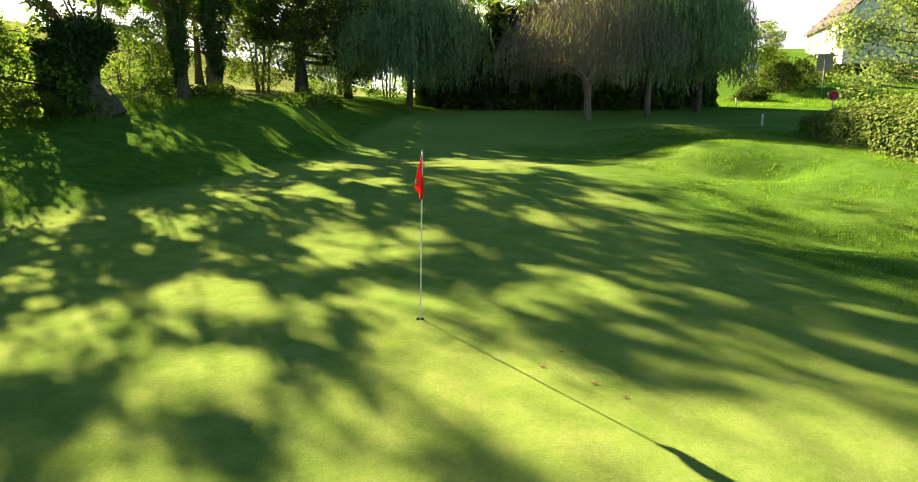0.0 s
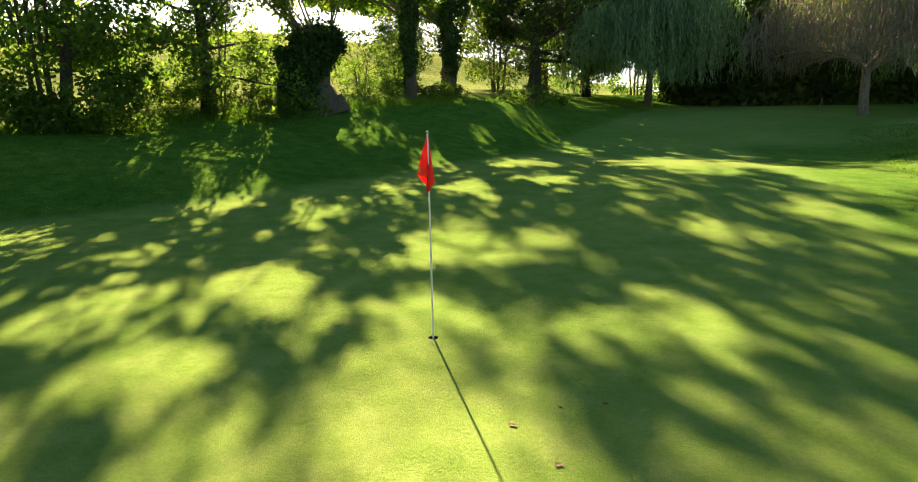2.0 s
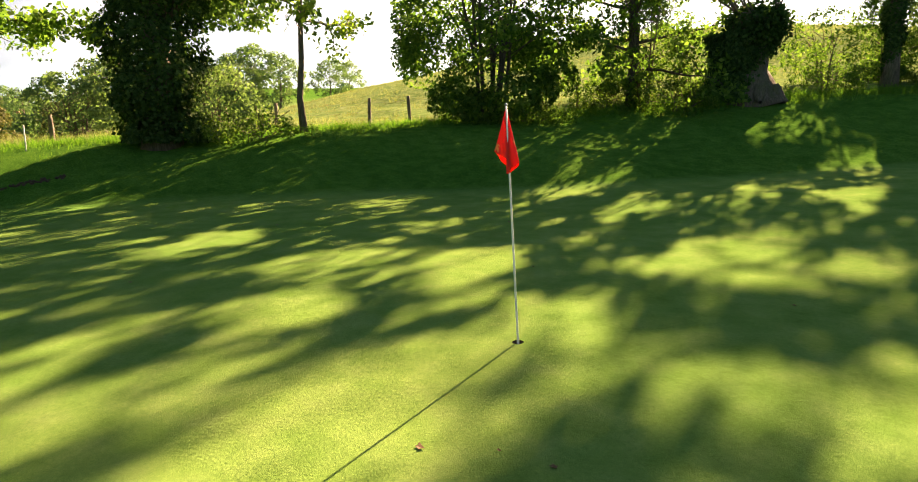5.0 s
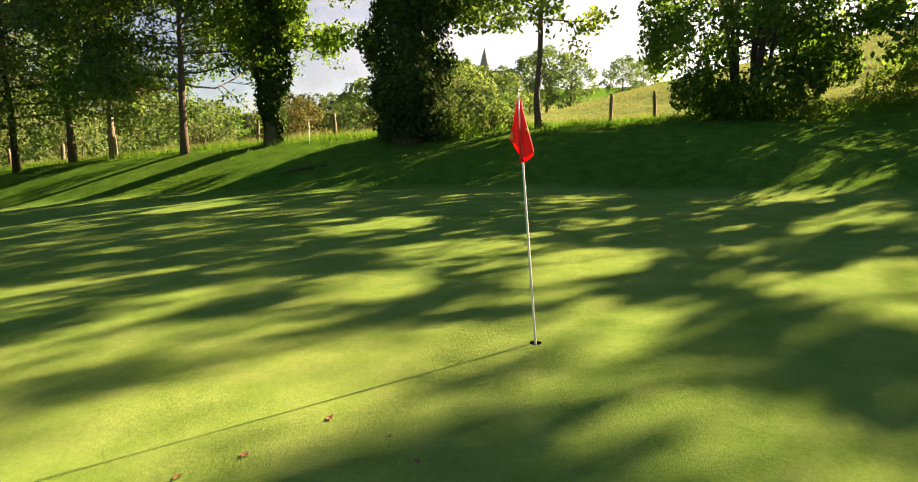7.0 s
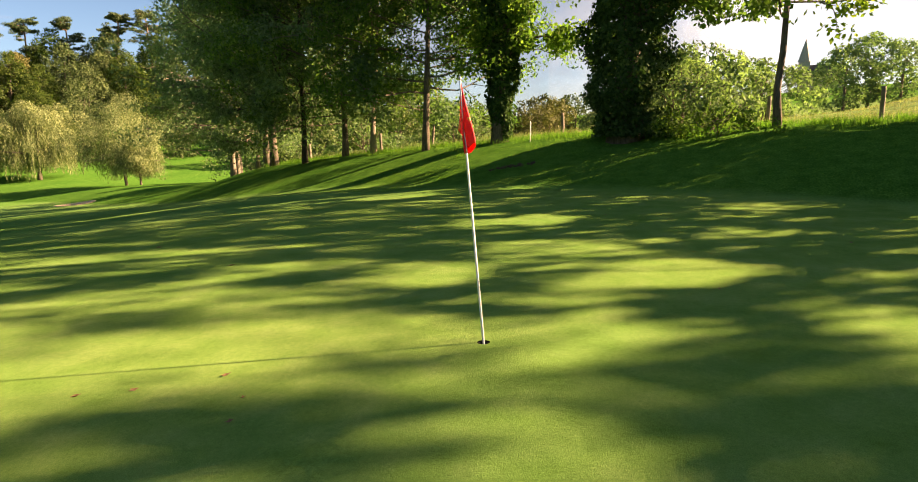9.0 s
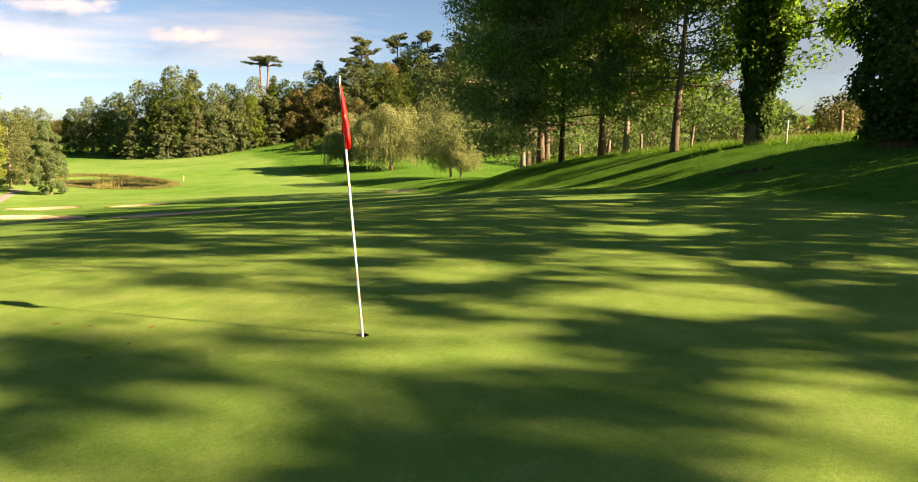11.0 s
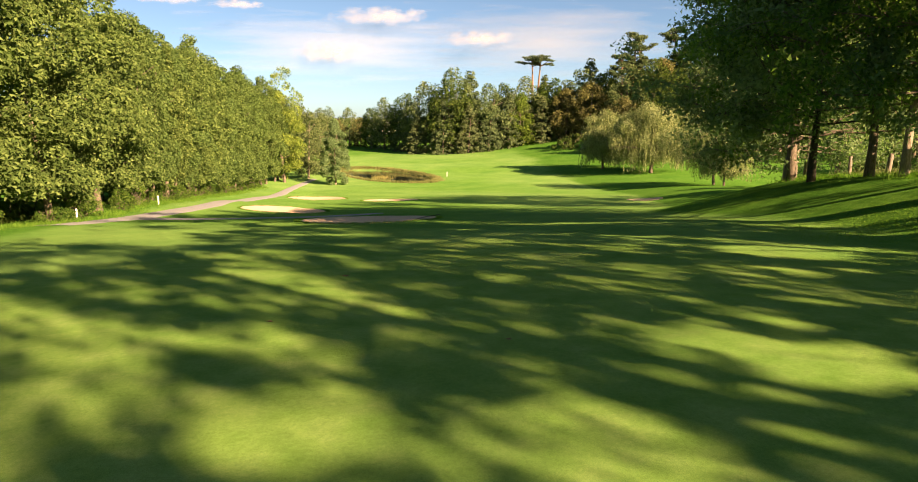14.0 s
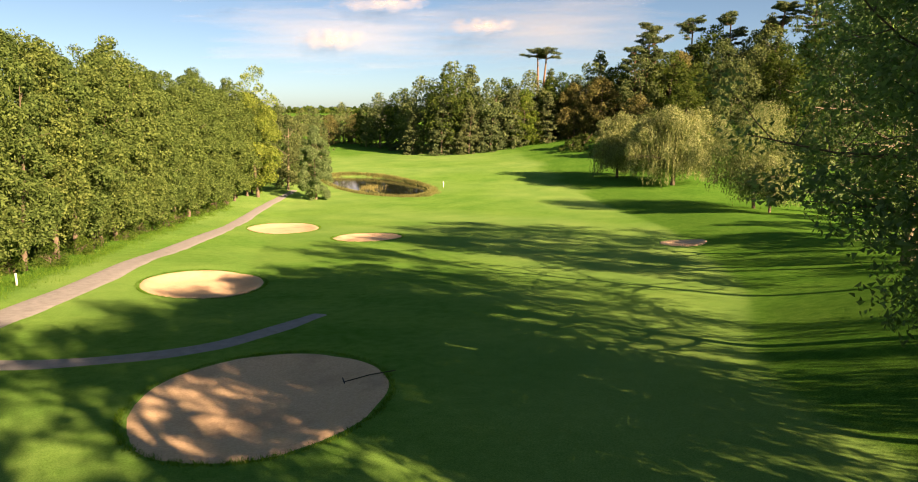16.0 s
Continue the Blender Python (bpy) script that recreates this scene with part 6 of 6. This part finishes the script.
rng_p = np.random.default_rng(41)
a = rng_p.uniform(0, 2 * np.pi, 2600)
rr = rng_p.normal(1.10, 0.05, 2600)
cp, sp = math.cos(radians(POND[4])), math.sin(radians(POND[4]))
u, v = POND[2] * rr * np.cos(a), POND[3] * rr * np.sin(a)
reeds = np.stack([POND[0] + u * cp - v * sp, POND[1] + u * sp + v * cp], -1)
tufts("reeds", rng_p, reeds, 8, 0.5, REED, "dry reeds and sedge round the pond", 0.25, 0.07)
mid = np.stack([-13.5 + rng_p.normal(size=50) * 1.2, -127 + rng_p.normal(size=50) * 2.4], -1)
tufts("reeds", rng_p, mid, 7, 0.6, REED, "small reed islet in the pond", 0.3, 0.07, ground_z(-14, -108) - 0.32)


def rake():
    ob = thing("bunker_rake", pose(0, 0, 0), "dark bunker rake lying across the sand", "rake")
    t = Tubes()
    a = np.array([-6.35, -27.75, ground_z(-6.35, -27.75) + 0.07])
    b = np.array([-7.75, -27.6, ground_z(-7.75, -27.6) + 0.10])
    t.add([a, (a + b) / 2 + np.array([0, 0, 0.04]), b], [0.016, 0.016, 0.016], 8)
    part("handle", t.mesh("handle"), BARK_DARK, ob)
    t = Tubes()
    t.add([a + np.array([0.03, -0.28, 0]), a + np.array([-0.03, 0.28, 0])], [0.02, 0.02], 6)
    head = part("head", t.mesh("head"), BLACK, ob)
    for k in range(9):
        s = Tubes()
        p = a + np.array([0.03, -0.26, 0]) + np.array([-0.06, 0.52, 0]) * k / 8
        s.add([p, p - np.array([0, 0, 0.07])], [0.007, 0.005], 5)
        part("tooth", s.mesh("tooth"), BLACK, head)


rake()

# ---- west beyond the fence: valley, church, far houses and trees ----
V_ = "trees in the valley"
far_kinds = [
    shrub("tree", 181, pose(0, 0, -60), ROUND, 8.0, 0.2, 3.4, 90, 0.75, 3800, 0.36, LEAF_SILVER, "grey-green tree in the valley beyond the fence", "tree", V_, 0.18),
    shrub("tree", 182, pose(0, 0, -60), ROUND, 7.0, 0.2, 3.2, 90, 0.7, 3800, 0.34, LEAF_FAR_HAZED, "green hedgerow tree in the valley", "tree", V_, 0.18),
    shrub("bush", 183, pose(0, 0, -60), MOUND, 3.2, 0.0, 2.6, 60, 0.5, 3400, 0.22, LEAF_SILVER, "grey-green bush beyond the fence", "bush", "bushes in the valley", 0.06, stems=4),
    shrub("bush", 184, pose(0, 0, -60), MOUND, 2.8, 0.0, 2.4, 60, 0.5, 3400, 0.22, LEAF_RUST, "brownish brush beyond the fence", "bush", "bushes in the valley", 0.06, stems=4),
]
seen = set()
near_valley = [(-42, -3.5, 2, 1.7), (-46, 0.2, 2, 1.35), (-40, -7, 2, 1.2), (-50, -5, 0, 0.7), (-96, 8, 0, 1.15), (-94, 14, 0, 1), (-99, 11, 0, 1.3), (-104, 24, 0, 0.85), (-108, 28, 0, 0.8), (-31, -15.5, 2, 0.9), (-34, -11.5, 3, 1), (-36, -18, 2, 1.1), (-30, -10, 3, 0.7), (-42, -20, 3, 1.2), (-46, -13, 1, 0.6), (-56, -18, 2, 1.2), (-64, -9, 3, 1.4), (-38, -27, 2, 1.3), (-48, -30, 1, 0.9), (-60, -32, 0, 1), (-90, -22, 1, 0.9), (-105, -14, 0, 0.9), (-120, -30, 1, 1.1)]
far_valley = [(-150, -26, 0, 1.2), (-165, -34, 1, 1.2), (-190, -36, 0, 1.4), (-215, -44, 1, 1.3), (-225, -30, 0, 1.4), (-240, -52, 0, 1.4), (-262, -58, 1, 1.3), (-255, -22, 1, 1.3), (-270, -8, 0, 1.6), (-285, 4, 1, 1.5), (-290, -14, 0, 1.5), (-300, 14, 0, 1.6), (-110, 60, 0, 0.9), (-118, 70, 1, 0.9), (-104, 88, 0, 0.9), (-82, 104, 1, 1), (-60, 112, 0, 1), (-96, 78, 1, 0.7), (-46, 84, 1, 0.9), (-47, -40, 1, 1.1), (-54, -46, 0, 1.1), (-60, -56, 1, 1.2), (-70, -60, 0, 1.2), (-84, -52, 1, 1.3)]
for x, y, kind, s in near_valley + far_valley:
    m = scaled(x, y, rnd.uniform(0, 360), s * rnd.uniform(0.9, 1.1), s, 0.1)
    if kind not in seen:
        seen.add(kind)
        far_kinds[kind].matrix_world = m
    else:
        copy_thing(far_kinds[kind], m).matrix_basis = m


def church():
    ob = thing("church", scaled(-352, 6, 0, 0.8), "distant stone church with a pointed spire among trees", "church")
    bm = bmesh.new()
    box(bm, -3, 3, -3, 3, -2, 17)
    part("tower", bm, STONE, ob)
    bm = bmesh.new()
    bmesh.ops.create_cone(bm, cap_ends=True, segments=8, radius1=3.6, radius2=0.1, depth=13)
    bmesh.ops.transform(bm, matrix=pose(0, 0, 23.5), verts=bm.verts)
    # stone instead of slate: the paler colour carries the haze
    part("spire", bm, STONE, ob, "spire in a paler stone colour that stands for distance haze")
    bm = bmesh.new()
    box(bm, -4.5, 4.5, 3, 22, -2, 9)
    part("nave", bm, STONE, ob)
    bm = bmesh.new()
    pts = [(-5.2, 8.6), (0, 15.2), (5.2, 8.6)]
    a = [bm.verts.new((p, 2.9, q)) for p, q in pts]
    b = [bm.verts.new((p, 22.6, q)) for p, q in pts]
    bm.faces.new(a)
    bm.faces.new(b[::-1])
    for k in range(3):
        bm.faces.new((a[k], b[k], b[(k + 1) % 3], a[(k + 1) % 3]))
    part("roof", bm, SLATE, ob)


church()
house(-236, -46, 95, 12, 8, 4.2, 8.0, BRICK, "distant brick farmhouse with a slate roof in the valley", 3)
house(-262, -88, 100, 9, 6, 4.5, 5.2, BRICK, "distant low brick building in the valley", 2)
house(-40, -420, 10, 14, 8, 4.0, 7.5, RENDERING, "tiny white house far down the valley", 3)

# ---- grasses ----
rng_g = np.random.default_rng(51)
gy = rng_g.uniform(-24, 27, 2300)
gx = curve_through(gy, CREST) - 1.1 + rng_g.normal(size=2300) * 0.75
tufts("rough_grass", rng_g, np.stack([gx, gy], -1), 14, 0.27, BLADE, "long uncut grass along the crest of the bank", 0.16, 0.02)
gy = np.r_[rng_g.uniform(-22, -4, 420), rng_g.uniform(-4, 18, 160)]
gx = curve_through(gy, CREST) - 3.0 + rng_g.normal(size=580) * 0.7
tufts("dry_grass", rng_g, np.stack([gx, gy], -1), 16, 0.42, STRAW, "tall dry grass along the fence", 0.18, 0.018)
by = rng_g.uniform(-20, 30, 15000)
bx = curve_through(by, CREST) + rng_g.uniform(-1.0, 6.8, 15000)
tufts("bank_grass", rng_g, np.stack([bx, by], -1), 9, 0.035, BLADE, "short rough grass on the face of the bank", 0.16, 0.03)
ex, ey = rng_g.uniform(6.8, 17, 14000), rng_g.uniform(0, 26, 14000)
tufts("mound_grass", rng_g, np.stack([ex, ey], -1), 6, 0.085, BLADE, "short rough grass on the low mounds", 0.14, 0.02)
fx, fy = rng_g.uniform(-75, -21, 3600), rng_g.uniform(-6, 75, 3600)
ok = fx < curve_through(fy, CREST) - 4
tufts("meadow_grass", rng_g, np.stack([fx, fy], -1)[ok], 16, 0.22, STRAW, "tussocks of dry grass on the meadow hill", 0.35, 0.04)
gy = rng_g.uniform(-100, -22, 1100)
gx = np.interp(-gy, [-q for q, _ in row], [w for _, w in row]) - 1.7 + rng_g.normal(size=1100) * 0.55
tufts("verge_grass", rng_g, np.stack([gx, gy], -1), 12, 0.26, BLADE, "rough verge grass between path and hedgerow", 0.2, 0.025)

lx, ly = rng_g.uniform(20, 50, 2600), rng_g.uniform(47, 60, 2600)
tufts("lawn_grass", rng_g, np.stack([lx, ly], -1), 10, 0.28, BLADE, "rough uncut grass on the slope below the house", 0.3, 0.05)

for spec in BUNKERS[:4]:
    n = 900
    ang = rng_g.uniform(0, 2 * np.pi, n)
    grow = rng_g.normal(1.015, 0.012, n)
    cb, sb = math.cos(radians(spec[4])), math.sin(radians(spec[4]))
    u, v = spec[2] * grow * np.cos(ang), spec[3] * grow * np.sin(ang)
    tufts("bunker_lip_grass", rng_g, np.stack([spec[0] + u * cb - v * sb, spec[1] + u * sb + v * cb], -1), 6, 0.10, BLADE, "ragged grass lip round the bunker", 0.05, 0.02)

# ---- wooded ridges on the skyline ----


def ridge(seed, y, x0, x1, count, height, size, leaf_m):
    rng = np.random.default_rng(seed)
    x = rng.uniform(x0, x1, size=count)
    yy = y + rng.normal(size=count) * 30
    lump = np.array([0.55 + 0.45 * noise.noise(Vector((q * 0.02, seed, 0))) + 0.3 * noise.noise(Vector((q * 0.07, seed, 5))) for q in x])
    z = land(x, yy) + height * lump * rng.uniform(size=count) ** 0.7
    ob = part("far_woods", quad_mesh("far_woods", leaves(rng, np.stack([x, yy, z], -1), size, 0.8)), leaf_m)
    tagged(ob, "hazy line of distant woods on the skyline", "woods", kind="stuff")


ridge(1, -330, -30, 90, 1600, 6, 2.2, LEAF_FAR_HAZED)
ridge(2, -620, -160, 330, 2600, 7, 4.0, LEAF_FAR_HAZED)
ridge(3, -1150, -500, 700, 2600, 9, 7.0, LEAF_DARK)
ridge(4, -1900, -1500, 1500, 2600, 16, 12.0, LEAF_DARK)

# ---- clouds low in the south, added sheets that whiten the sunward sky ----


def cloud(x, y, z, w, h, turn, label, material):
    """A thin bank of cloud, bowed towards the viewer."""
    n = 24
    verts, faces, uv = [], [], []
    for j in range(n + 1):
        for i in range(n + 1):
            a, b = i / n, j / n
            verts.append((w * (a - 0.5), 60 * math.cos(math.pi * (a - 0.5)) - 160 * (b - 0.5), h * (b - 0.5)))
            uv.append((a, b))
    for j in range(n):
        for i in range(n):
            k = j * (n + 1) + i
            faces.append((k, k + 1, k + n + 2, k + n + 1))
    me = mesh_of("cloud", verts, faces)
    lay = me.uv_layers.new(name="UVMap")
    for lp in me.loops:
        lay.data[lp.index].uv = uv[lp.vertex_index]
    ob = part("cloud", me, material, smooth=True)
    ob.matrix_world = pose(x, y, z, 0, 0, turn)
    tagged(ob, label, "cloud", "clouds low in the south", "structure")


for x, y, z, w, h, turn, m in [(-60, -3900, 390, 620, 200, 0, CLOUD), (790, -3850, 640, 620, 130, 11, CLOUD), (430, -3900, 625, 460, 100, 6, CLOUD), (-350, -3950, 600, 900, 180, -5, CLOUD), (-900, -3850, 480, 700, 160, -12, CLOUD)]:
    cloud(x, y, z, w, h, turn, "soft white fair-weather cloud bank low in the sky", m)
for x, z, w, h, turn in [(-150, 430, 1900, 460, 0), (-1300, 480, 1700, 500, -17)]:
    cloud(x, -4000 + abs(x) * 0.12, z, w, h, turn, "wide pale haze of thin cloud in the southern sky", SOFT_CLOUD)
# added sheets, no seen clouds: they whiten the sky from west to north
for k in range(7):
    a = radians(-112 + 26 * k)
    cloud(3600 * math.sin(a), 3600 * math.cos(a), 620, 3000, 1500, 180 - math.degrees(a), "thin translucent sheet added to whiten the sky round the low sun", GLOW_SHEET)
